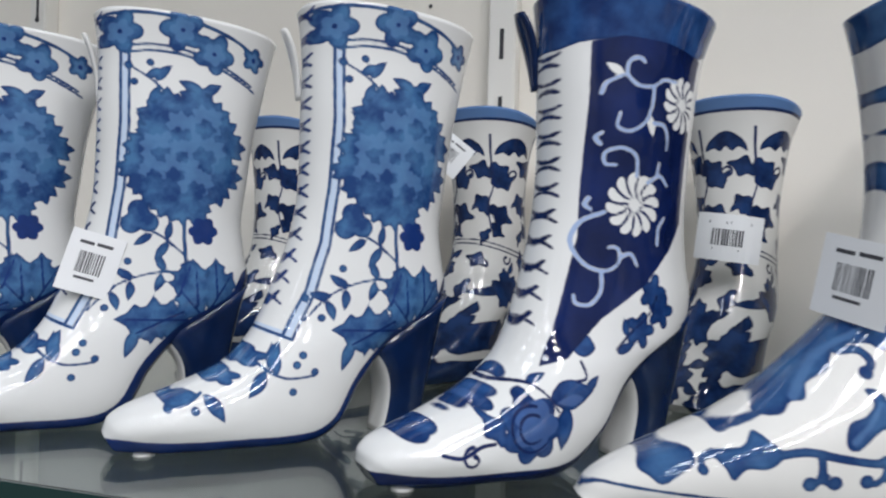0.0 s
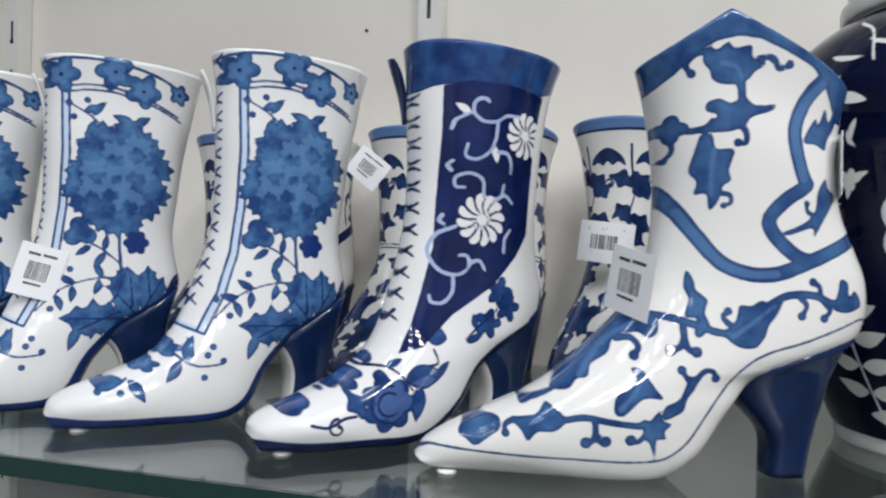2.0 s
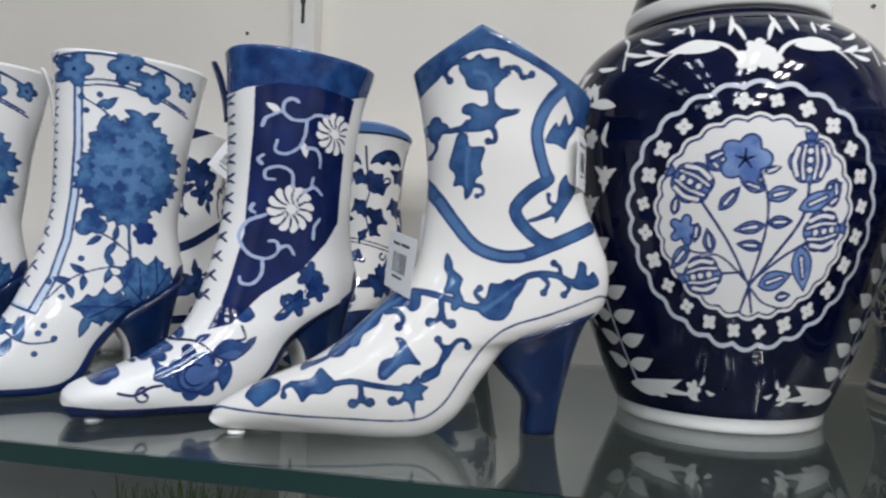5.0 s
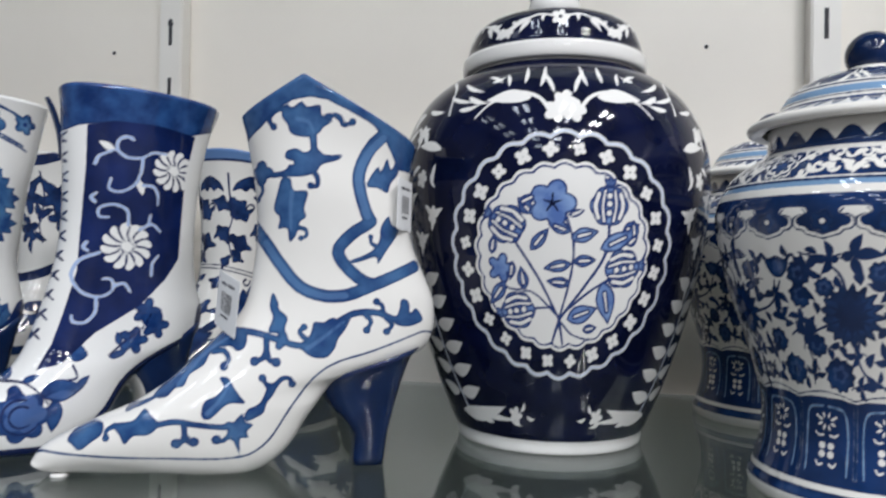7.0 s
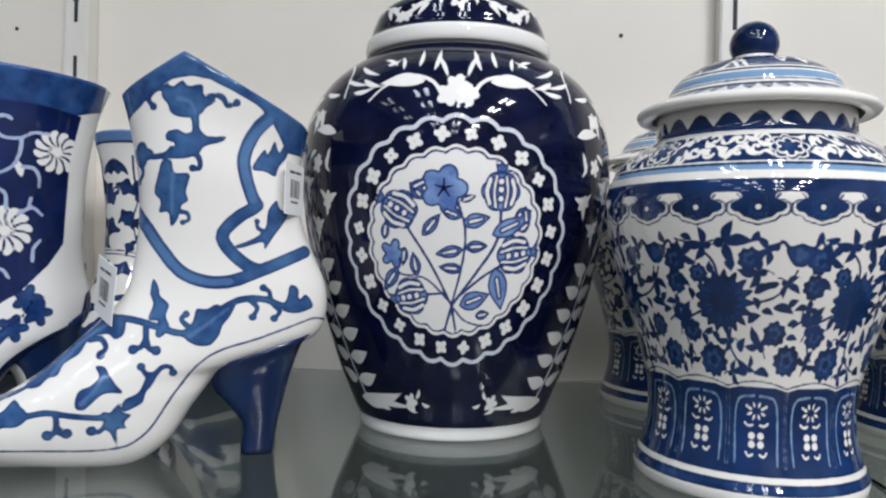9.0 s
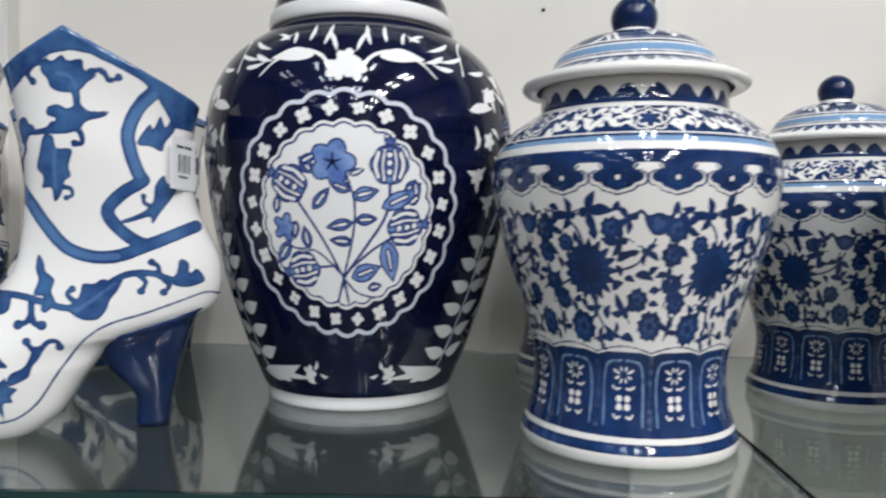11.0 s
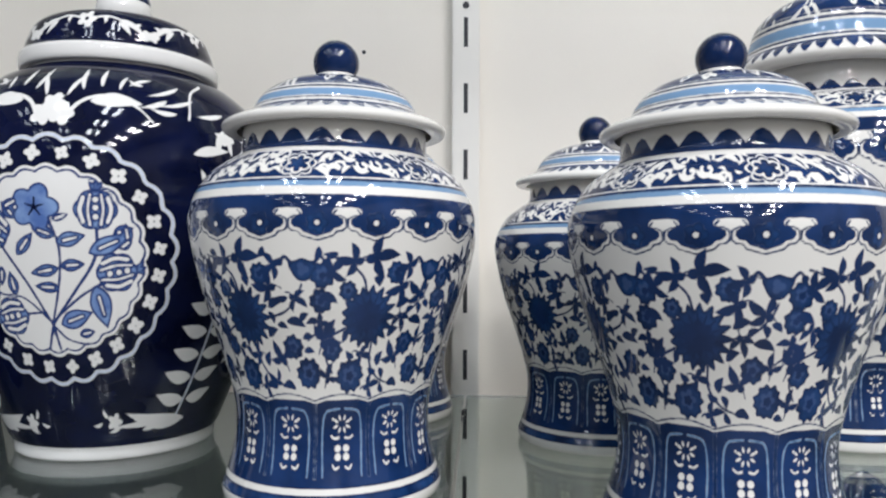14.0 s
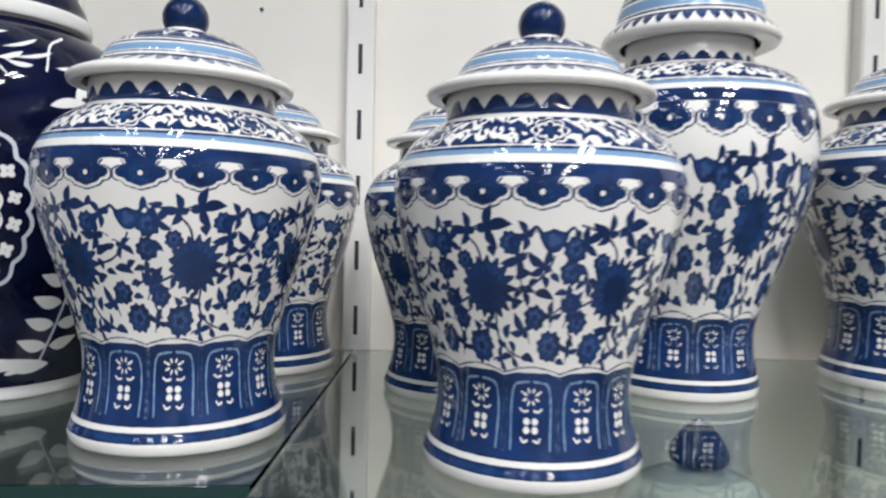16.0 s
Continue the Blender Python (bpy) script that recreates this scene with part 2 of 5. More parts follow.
class Paint:
    def __init__(self, U, V):
        self.shape = U.shape
        self.u, self.v = U.ravel().astype(float), V.ravel().astype(float)
        self.ch = {n: np.ones(self.u.size) for n in ("ink", "wash", "pale", "tint")}
        self.map = None
        self.mask = None
        self.least = 0.12

    def to(self, pts):
        P = np.atleast_2d(np.array(pts, float))
        if self.map:
            a, b = self.map
            P = np.c_[a[0] * P[:, 0] + a[1] * P[:, 1] + a[2], b[0] * P[:, 0] + b[1] * P[:, 1] + b[2]]
        return P

    def _put(self, idx, d, ch, cut):
        if self.mask is not None:
            d = np.maximum(d, self.mask[idx])
        if cut:
            for c in (ch if isinstance(ch, tuple) else (ch,)):
                self.ch[c][idx] = np.maximum(self.ch[c][idx], -d)
        else:
            self.ch[ch][idx] = np.minimum(self.ch[ch][idx], d)

    def near(self, P, pad):
        return np.nonzero((self.u > P[:, 0].min() - pad) & (self.u < P[:, 0].max() + pad) & (self.v > P[:, 1].min() - pad) & (self.v < P[:, 1].max() + pad))[0]

    def stroke(self, ch, pts, w0, w1=None, cut=False, raw=False):
        """A brush line, w0 to w1 cm wide."""
        P = np.array(pts, float) if raw else self.to(pts)
        w1 = w0 if w1 is None else w1
        w0, w1 = max(w0, self.least), max(w1, self.least * 0.8)
        idx = self.near(P, max(w0, w1) + 0.3)
        if not len(idx):
            return
        x, y = self.u[idx], self.v[idx]
        best = np.full(len(idx), 9.0)
        n = len(P) - 1
        for k in range(n):
            a, b = P[k], P[k + 1]
            ab = b - a
            q = max(ab @ ab, 1e-9)
            t = np.clip(((x - a[0]) * ab[0] + (y - a[1]) * ab[1]) / q, 0, 1)
            d = np.hypot(x - a[0] - t * ab[0], y - a[1] - t * ab[1])
            best = np.minimum(best, d - 0.5 * (w0 + (w1 - w0) * (k + t) / n))
        self._put(idx, best, ch, cut)

    def curve(self, ch, pts, w0, w1=None, cut=False, n=24):
        self.stroke(ch, spline(self.to(pts), n), w0, w1, cut, True)

    def poly(self, ch, pts, cut=False, raw=False):
        P = np.array(pts, float) if raw else self.to(pts)
        idx = self.near(P, 0.35)
        if not len(idx):
            return
        x, y = self.u[idx], self.v[idx]
        best = np.full(len(idx), 9.0)
        ins = np.zeros(len(idx), bool)
        Q = np.roll(P, -1, 0)
        for a, b in zip(P, Q):
            ab = b - a
            t = np.clip(((x - a[0]) * ab[0] + (y - a[1]) * ab[1]) / max(ab @ ab, 1e-9), 0, 1)
            best = np.minimum(best, np.hypot(x - a[0] - t * ab[0], y - a[1] - t * ab[1]))
            c = (a[1] > y) != (b[1] > y)
            if c.any():
                ins ^= c & (x < (b[0] - a[0]) * (y - a[1]) / (b[1] - a[1] + 1e-12) + a[0])
        self._put(idx, np.where(ins, -best, best), ch, cut)

    def shape_of(self, ch, pts, cut=False):
        """A closed brush shape with rounded corners."""
        P = self.to(pts)
        Q = []
        for k in range(len(P)):
            p0, p1, p2, p3 = P[k - 1], P[k], P[(k + 1) % len(P)], P[(k + 2) % len(P)]
            for t in (0.0, 0.25, 0.5, 0.75):
                Q.append(0.5 * (2 * p1 + (p2 - p0) * t + (2 * p0 - 5 * p1 + 4 * p2 - p3) * t * t + (3 * p1 - p0 - 3 * p2 + p3) * t**3))
        self.poly(ch, np.array(Q), cut, True)

    def leaf(self, ch, at, ang, length, width, cut=False, bend=0.0, lobes=0):
        """A pointed leaf from its foot, in cm."""
        o = self.to([at])[0]
        t = np.linspace(0, 1, 13)
        h = width / 2 * np.sin(math.pi * t ** 0.8)
        if lobes:
            h = h * (1 + 0.35 * np.cos(t * lobes * 2 * math.pi))
        xs, off = t * length, bend * np.sin(math.pi * t)
        up, dn = np.c_[xs, off + h], np.c_[xs, off - h][::-1]
        L = np.r_[up, dn[1:-1]]
        c, s = math.cos(radians(ang)), math.sin(radians(ang))
        self.poly(ch, np.c_[o[0] + c * L[:, 0] - s * L[:, 1], o[1] + s * L[:, 0] + c * L[:, 1]], cut, True)

    def bloom(self, ch, at, r, lobes=5, depth=0.18, teeth=0, tooth=0.08, squash=1.0, ang=0.0, cut=False, n=None):
        o = self.to([at])[0]
        n = n or max(40, lobes * 8, teeth * 4)
        a = np.linspace(0, 2 * math.pi, n, endpoint=False)
        R = r * (1 - depth + depth * np.abs(np.cos(lobes * a / 2 + ang)) * 2 - depth * 0.3)
        if teeth:
            R = R + r * tooth * (2 * np.abs((a * teeth / (2 * math.pi)) % 1 - 0.5) - 0.5)
        self.poly(ch, np.c_[o[0] + R * np.cos(a), o[1] + squash * R * np.sin(a)], cut, True)

    def dot(self, ch, at, r, cut=False):
        self.bloom(ch, at, r, 1, 0.0, n=14, cut=cut)

    def scroll(self, ch, at, r, start, sweep, w=0.16, cut=False, flip=1):
        """A curl that winds in from radius r."""
        o = self.to([at])[0]
        t = np.linspace(0, 1, 22)
        a = np.radians(start + flip * sweep * t)
        R = r * (1 - 0.75 * t)
        self.stroke(ch, np.c_[o[0] + R * np.cos(a), o[1] + R * np.sin(a)], w, w * 0.8, cut, True)
        self.dot_raw(ch, (o[0] + R[-1] * np.cos(a[-1]), o[1] + R[-1] * np.sin(a[-1])), w * 0.75, cut)

    def dot_raw(self, ch, c, r, cut=False):
        a = np.linspace(0, 2 * math.pi, 12, endpoint=False)
        self.poly(ch, np.c_[c[0] + r * np.cos(a), c[1] + r * np.sin(a)], cut, True)

    def sprig(self, ch, pts, leaves, berries=(), w=0.09, size=0.75, fill=None):
        """A stem with leaves (place along it, angle) and berries."""
        self.curve(ch, pts, w, w * 0.7)
        for x, y, ang in leaves:
            self.leaf(fill or ch, (x, y), ang, size, size * 0.42, bend=0.06)
        for x, y in berries:
            self.dot(fill or ch, (x, y), 0.17)

    def band(self, ch, d):
        self.ch[ch] = np.minimum(self.ch[ch], d)

    def out(self):
        return {n: np.clip(v, -1, 1).reshape(self.shape) for n, v in self.ch.items()}


def edge_distance(u, v, line):
    """Distance of each place to a line of (x, z) points."""
    P = np.array(line, float)
    best = np.full(u.shape, 9.0)
    for a, b in zip(P, P[1:]):
        ab = b - a
        t = np.clip(((u - a[0]) * ab[0] + (v - a[1]) * ab[1]) / max(ab @ ab, 1e-9), 0, 1)
        best = np.minimum(best, np.hypot(u - a[0] - t * ab[0], v - a[1] - t * ab[1]))
    return best


PEONY_GLAZE = glaze("porcelain_cobalt_peony", deep=(0.014, 0.050, 0.172), light=(0.062, 0.165, 0.335), ink=(0.006, 0.020, 0.095), pale=(0.52, 0.61, 0.74), scale=120)
SCROLL_GLAZE = glaze("porcelain_cobalt_scroll", deep=(0.012, 0.043, 0.150), light=(0.048, 0.126, 0.275), scale=75, white=(0.77, 0.75, 0.71))
PANEL_GLAZE = glaze("porcelain_navy_panel", deep=(0.006, 0.025, 0.110), light=(0.024, 0.078, 0.23), ink=(0.004, 0.010, 0.052), pale=(0.33, 0.42, 0.62))
LEAF_GLAZE = glaze("porcelain_dark_leaf", white=(0.72, 0.70, 0.66), deep=(0.006, 0.016, 0.062), light=(0.016, 0.046, 0.15), ink=(0.006, 0.014, 0.055), pale=(0.10, 0.19, 0.38))
JAR_GLAZE = glaze("porcelain_blue_scrolling_lotus", deep=(0.006, 0.020, 0.072), light=(0.014, 0.052, 0.165), ink=(0.0055, 0.0185, 0.066), pale=(0.17, 0.29, 0.45), white=(0.76, 0.735, 0.685))
NIGHT_GLAZE = glaze("porcelain_navy_reserve", ink=(0.0022, 0.0036, 0.017), deep=(0.08, 0.145, 0.37), light=(0.21, 0.32, 0.55), edge=(0.010, 0.026, 0.12), pale=(0.54, 0.58, 0.66), white=(0.76, 0.745, 0.715), gloss=0.3, rim_share=0.95)

# ---- what is painted on each kind ----
B_SHAFT = ((2.901, 0.074, -6.197), (0.239, -2.809, 19.658))
B_FOOT = ((2.57, 0.067, -4.426), (-0.105, -2.648, 20.571))
C_SHAFT = ((2.989, 0.072, -17.907), (0.23, -2.525, 17.885))
C_FOOT = ((2.657, 0.066, -14.945), (-0.147, -2.385, 20.334))
D_SHAFT = ((2.534, 0.071, -8.102), (0.113, -2.519, 18.59))
D_FOOT = ((2.467, 0.072, -7.536), (0.039, -2.479, 18.955))


def sole_band(p, rings, width=0.62, k0=6):
    line = [(r[2], r[3]) for r in rings[k0:]] + [(rings[-1][0], rings[-1][3])]
    d = edge_distance(p.u, p.v, spline(line, 40)) - width
    p.band("ink", d)


def laces(p, rings, y, n=13, k1=6, ch="ink", size=1.0):
    """Crossed laces down the front."""
    front = spline([(r[0], r[1]) for r in rings[: k1 + 1]], n)
    for k, (x, z) in enumerate(front):
        for s in (-1, 1):
            p.stroke(ch, [(x - 0.3, z - 0.3 * s * size - 0.4), (x - 0.3 + 0.42 * size, z + 0.26 * s * size - 0.4)], 0.13, 0.1, raw=True)


def paint_peony(U, V, side, Y):
    p = Paint(U, V)
    p.map = B_SHAFT
    # rim line and border of plum blossoms
    p.curve("wash", [(4.30, 0.98), (4.7, 0.90), (5.3, 0.92), (5.9, 1.03), (6.5, 1.24), (6.95, 1.50)], 0.16)
    for x, y, r, a in ((4.85, 1.18, 0.95, 0), (5.72, 1.16, 1.0, 1.57), (6.20, 1.50, 0.95, 0.4), (6.85, 1.52, 0.6, 0)):
        p.bloom("wash", (x, y), r * 0.88, 5, 0.2, ang=a)
        p.bloom("tint", (x, y), r * 0.5, 5, 0.2, ang=a)
        p.dot("ink", (x, y), 0.11)
    # double frame
    fr = [(3.72, 5.52), (4.18, 5.72), (4.52, 5.1), (4.74, 4.4), (4.86, 3.6), (4.92, 2.6), (4.92, 1.44)]
    top = [(4.90, 1.44), (5.3, 1.42), (5.8, 1.50), (6.3, 1.68), (6.85, 1.98)]
    p.stroke("pale", fr, 0.3)
    for dx, dy in ((-0.055, -0.02), (0.06, 0.04)):
        p.stroke("wash", [(x + dx, y + dy + (0.02 if k == 1 else 0)) for k, (x, y) in enumerate(fr)], 0.12)
        p.curve("wash", [(x + dx * 0.5, y + dy * 1.6) for x, y in top], 0.12)
    # peony, petal upon petal, with saw edges
    rng = random.Random(3)
    for x, y, r in ((5.70, 3.0, 2.0), (5.35, 3.0, 1.15), (5.2, 3.3, 1.0), (5.55, 2.55, 1.2), (6.0, 2.6, 1.25), (6.25, 2.95, 1.3), (6.2, 3.45, 1.3), (5.85, 3.85, 1.15), (5.5, 3.75, 1.0), (5.3, 3.55, 0.9), (5.95, 2.3, 0.75)):
        p.bloom("wash", (x, y), r, 5, 0.12, teeth=int(8 + r * 6), tooth=0.26, ang=rng.random() * 3)
    for x, y, r in ((5.40, 3.05, 0.75), (5.75, 2.75, 0.8), (6.05, 3.1, 0.9), (5.7, 3.4, 0.8), (6.1, 2.6, 0.7), (5.95, 3.6, 0.7), (5.3, 3.35, 0.5), (5.7, 3.05, 0.45)):
        # paler petals with saw edges, overlapping
        p.bloom("tint", (x, y), r, 4, 0.15, teeth=int(6 + r * 7), tooth=0.3, ang=rng.random() * 3)
        p.bloom(("tint",), (x + 0.06 * rng.uniform(-1, 1), y + 0.12), r * 0.62, 4, 0.15, teeth=7, tooth=0.3, ang=rng.random() * 3, cut=True)
    p.stroke("wash", [(5.78, 3.9), (5.78, 4.5), (5.82, 5.05)], 0.17)
    p.sprig("wash", [(5.55, 2.22), (5.3, 1.95), (4.97, 1.70)], [(5.35, 1.97, 50), (5.4, 2.05, 240), (5.2, 1.9, 20)], [(4.97, 1.70), (5.27, 1.67), (5.05, 1.97)], size=1.05)
    p.leaf("wash", (6.03, 2.12), 160, 1.15, 0.5)
    p.leaf("wash", (6.03, 2.14), 30, 1.0, 0.5)
    # tulip, round blossom and side leaves
    p.bloom("wash", (5.13, 4.13), 0.72, 3, 0.25, ang=0.6)
    p.curve("wash", [(5.25, 4.3), (5.5, 4.47), (5.78, 4.75)], 0.11)
    p.leaf("wash", (5.32, 4.38), 215, 1.0, 0.38)
    p.leaf("wash", (5.52, 4.5), 80, 0.95, 0.36)
    p.leaf("wash", (5.55, 4.52), 235, 1.05, 0.42)
    p.bloom("ink", (6.07, 4.38), 0.62, 6, 0.15)
    p.dot("wash", (6.07, 4.38), 0.14)
    # trailing stems
    p.sprig("wash", [(5.9, 5.08), (5.5, 5.0), (5.1, 5.05), (4.75, 5.2), (4.42, 5.52)], [(5.5, 5.0, 110), (5.45, 5.02, 250), (5.05, 5.06, 150), (5.0, 5.1, 265), (4.8, 5.2, 170), (4.72, 5.25, 290)], [(4.97, 4.8), (4.45, 5.2), (4.65, 5.5)], size=0.95)
    # dark leaf clusters over the instep side
    p.map = B_FOOT
    for x, y, a, l, w in ((5.95, 5.75, 178, 3.2, 1.75), (5.85, 5.6, 205, 2.6, 1.3), (5.75, 5.35, 70, 1.9, 1.2), (6.1, 5.5, 95, 2.1, 1.5), (6.3, 5.6, 60, 2.2, 1.5), (6.2, 5.7, 130, 2.0, 1.4), (6.45, 5.35, 95, 1.9, 1.2)):
        p.leaf("wash", (x, y), a, l, w, lobes=4)
        o = p.to([(x, y)])[0]
        c, s = math.cos(radians(a)), math.sin(radians(a))
        p.stroke("ink", [(o[0], o[1]), (o[0] + c * l * 0.85, o[1] + s * l * 0.85)], 0.06, 0.03, raw=True)
    p.leaf("wash", (5.08, 5.9), 250, 1.4, 0.55)
    # sprigs on the vamp
    p.bloom("wash", (3.40, 6.2), 0.8, 5, 0.2, squash=0.5)
    p.bloom("wash", (3.05, 6.5), 0.65, 5, 0.2, squash=0.5)
    p.sprig("wash", [(3.56, 6.28), (3.75, 6.42), (4.0, 6.5), (4.42, 6.46)], [(3.75, 6.4, 70), (3.68, 6.4, 235), (3.85, 6.45, 95)], [(4.25, 6.15), (4.43, 6.40), (4.08, 6.70), (4.15, 6.3)], size=1.25)
    p.sprig("wash", [(2.75, 6.74), (2.6, 6.85), (2.3, 6.95)], [(2.78, 6.75, 305), (2.7, 6.76, 190), (2.6, 6.86, 170)], [(2.28, 6.96), (2.65, 6.98)], size=1.3)
    laces(p, B_RINGS, Y, 14, 6, "ink", 1.0)
    sole_band(p, B_RINGS)
    return p.out()


def paint_panel(U, V, side, Y):
    p = Paint(U, V)
    p.map = C_SHAFT
    # broad blue collar
    p.poly("wash", [(7.6, 0.3), (10.9, 0.3), (10.8, 1.45), (10.2, 1.62), (9.6, 1.48), (9.0, 1.38), (8.5, 1.42), (8.35, 1.49), (8.1, 1.36), (7.6, 1.25)])
    # navy panel
    p.poly("ink", [(8.62, 1.42), (9.0, 1.35), (9.7, 1.42), (10.4, 1.6), (10.2, 2.5), (10.1, 4.2), (9.85, 4.6), (9.4, 5.1), (8.7, 5.55), (8.2, 6.08), (7.85, 6.16), (8.08, 5.7), (8.26, 5.1), (8.46, 4.3), (8.54, 3.2), (8.6, 2.2)])
    # white scrolls and pinwheel blossom on the navy
    cut = dict(cut=True)
    white = ("ink",)
    for pts in ([(9.30, 1.72), (9.22, 1.66), (9.08, 1.72), (9.05, 1.92), (9.2, 2.08), (9.45, 2.08), (9.62, 1.98), (9.85, 2.0)],
                [(9.45, 2.1), (9.42, 2.35), (9.32, 2.62), (9.1, 2.77), (8.92, 2.7), (8.95, 2.5)],
                [(8.72, 2.2), (8.78, 2.05), (9.0, 1.93)],
                [(9.45, 2.65), (9.62, 2.68), (9.7, 2.85), (9.7, 3.05)],
                [(9.22, 3.45), (9.2, 3.15), (9.0, 3.02), (8.78, 3.08), (8.78, 3.25), (8.92, 3.27)],
                [(8.72, 2.95), (8.66, 2.85), (8.74, 2.78)],
                [(8.78, 3.97), (8.5, 4.1), (8.38, 4.4), (8.5, 4.72), (8.75, 4.85), (8.96, 4.75), (8.96, 4.52), (8.82, 4.5)],
                [(8.98, 4.66), (9.15, 4.62), (9.25, 4.8)],
                [(8.72, 4.9), (8.7, 5.15), (8.55, 5.33), (8.38, 5.3), (8.36, 5.18)],
                [(9.4, 3.55), (9.6, 3.45), (9.75, 3.6)], [(9.55, 3.45), (9.58, 3.25)], [(9.6, 4.5), (9.62, 4.25), (9.72, 4.1)], [(8.6, 3.75), (8.55, 3.85), (8.62, 3.92)]):
        p.curve("pale", pts, 0.17, 0.13)
        p.curve(white, pts, 0.17, 0.13, **cut)
    p.leaf(white, (9.0, 1.92), 150, 0.8, 0.35, **cut)
    p.leaf(white, (9.4, 2.55), 280, 0.8, 0.35, **cut)
    for fx, fy, R in ((9.20, 3.88, 1.22), (9.98, 2.35, 1.1)):
        for k in range(12):
            a = 30 * k
            o = p.to([(fx, fy)])[0]
            d = 0.25
            foot = (o[0] + d * math.cos(radians(a)), o[1] + d * math.sin(radians(a)))
            save, p.map = p.map, None
            c, q = math.cos(radians(a + 6)), math.sin(radians(a + 6))
            ln = R - d
            side_l = [(0.0, 0.05), (0.3, 0.11), (0.6, 0.21), (0.82, 0.27), (0.95, 0.2), (1.0, 0.06)]
            pts = [(t * ln, w * ln * 0.78) for t, w in side_l] + [(t * ln, -w * ln * 0.78) for t, w in side_l[::-1]]
            bent = [(x, y + 0.14 * math.sin(math.pi * x / ln)) for x, y in pts]
            p.poly(white, [(foot[0] + c * x - q * y, foot[1] + q * x + c * y) for x, y in bent], True, True)
            p.map = save
        p.dot(white, (fx, fy), 0.24, **cut)
    # foot: rose, leaves and ribbon
    p.map = C_FOOT
    p.poly("wash", [(4.98, 7.6), (5.2, 7.3), (5.5, 7.15), (5.65, 7.22), (5.45, 7.4), (5.32, 7.65), (5.1, 7.75)])
    p.bloom("wash", (5.95, 7.22), 0.8, 4, 0.1, squash=0.62)
    p.bloom("wash", (6.35, 6.85), 0.85, 6, 0.16, squash=0.6)
    p.bloom("wash", (6.78, 6.72), 0.9, 6, 0.16, squash=0.7)
    p.bloom("wash", (6.85, 6.35), 0.65, 5, 0.2, squash=0.8)
    p.bloom("wash", (7.45, 7.2), 1.15, 7, 0.12)
    p.bloom("tint", (7.5, 7.15), 0.85, 5, 0.15)
    p.bloom("tint", (6.4, 6.82), 0.6, 5, 0.2, squash=0.6)
    p.bloom("tint", (6.8, 6.68), 0.6, 5, 0.2, squash=0.7)
    p.leaf("tint", (8.3, 6.75), 185, 1.2, 0.4)
    for r in (0.8, 0.5):
        o = p.to([(7.45, 7.2)])[0]
        a = np.linspace(0.5 + r, 5.0 + r, 20)
        p.stroke("ink", np.c_[o[0] + r * np.cos(a), o[1] + r * np.sin(a)], 0.07, 0.04, raw=True)
    p.leaf("wash", (7.05, 7.45), 120, 1.5, 0.75, lobes=2)
    p.scroll("ink", (6.60, 7.62), 0.42, 90, 330, 0.13)
    p.curve("ink", [(6.2, 7.57), (6.45, 7.6), (6.7, 7.45), (6.9, 7.4)], 0.14)
    for x, y, a, l, w in ((7.75, 6.75, 5, 1.95, 1.1), (8.0, 6.85, 265, 1.7, 0.75), (7.4, 6.6, 260, 0.8, 0.6), (7.25, 6.55, 60, 0.8, 0.3), (7.5, 6.55, 25, 0.8, 0.3), (7.7, 6.8, 200, 0.7, 0.4), (8.55, 6.0, 165, 1.2, 0.85), (8.9, 6.05, 20, 1.0, 0.4), (8.35, 6.65, 45, 0.8, 0.4)):
        p.leaf("wash", (x, y), a, l, w)
    p.curve("ink", [(7.1, 6.58), (7.5, 6.55), (7.75, 6.75), (7.9, 7.0)], 0.1)
    p.curve("ink", [(8.2, 6.5), (8.35, 6.45), (8.3, 6.2)], 0.12)
    # counter blossoms along the heel strap
    p.curve("ink", [(8.9, 6.0), (9.2, 5.7), (9.5, 5.45), (9.7, 5.1)], 0.12)
    for x, y in ((9.35, 5.68), (9.6, 5.05), (9.78, 5.35)):
        p.bloom("wash", (x, y), 0.62, 5, 0.3)
    for x, y, a in ((9.1, 5.8, 100), (9.2, 5.75, 20), (9.6, 5.4, 100), (9.65, 5.2, 30), (9.5, 5.5, 220)):
        p.leaf("wash", (x, y), a, 0.8, 0.35)
    laces(p, C_RINGS[1:], Y, 11, 5, "ink", 0.95)
    sole_band(p, C_RINGS)
    return p.out()


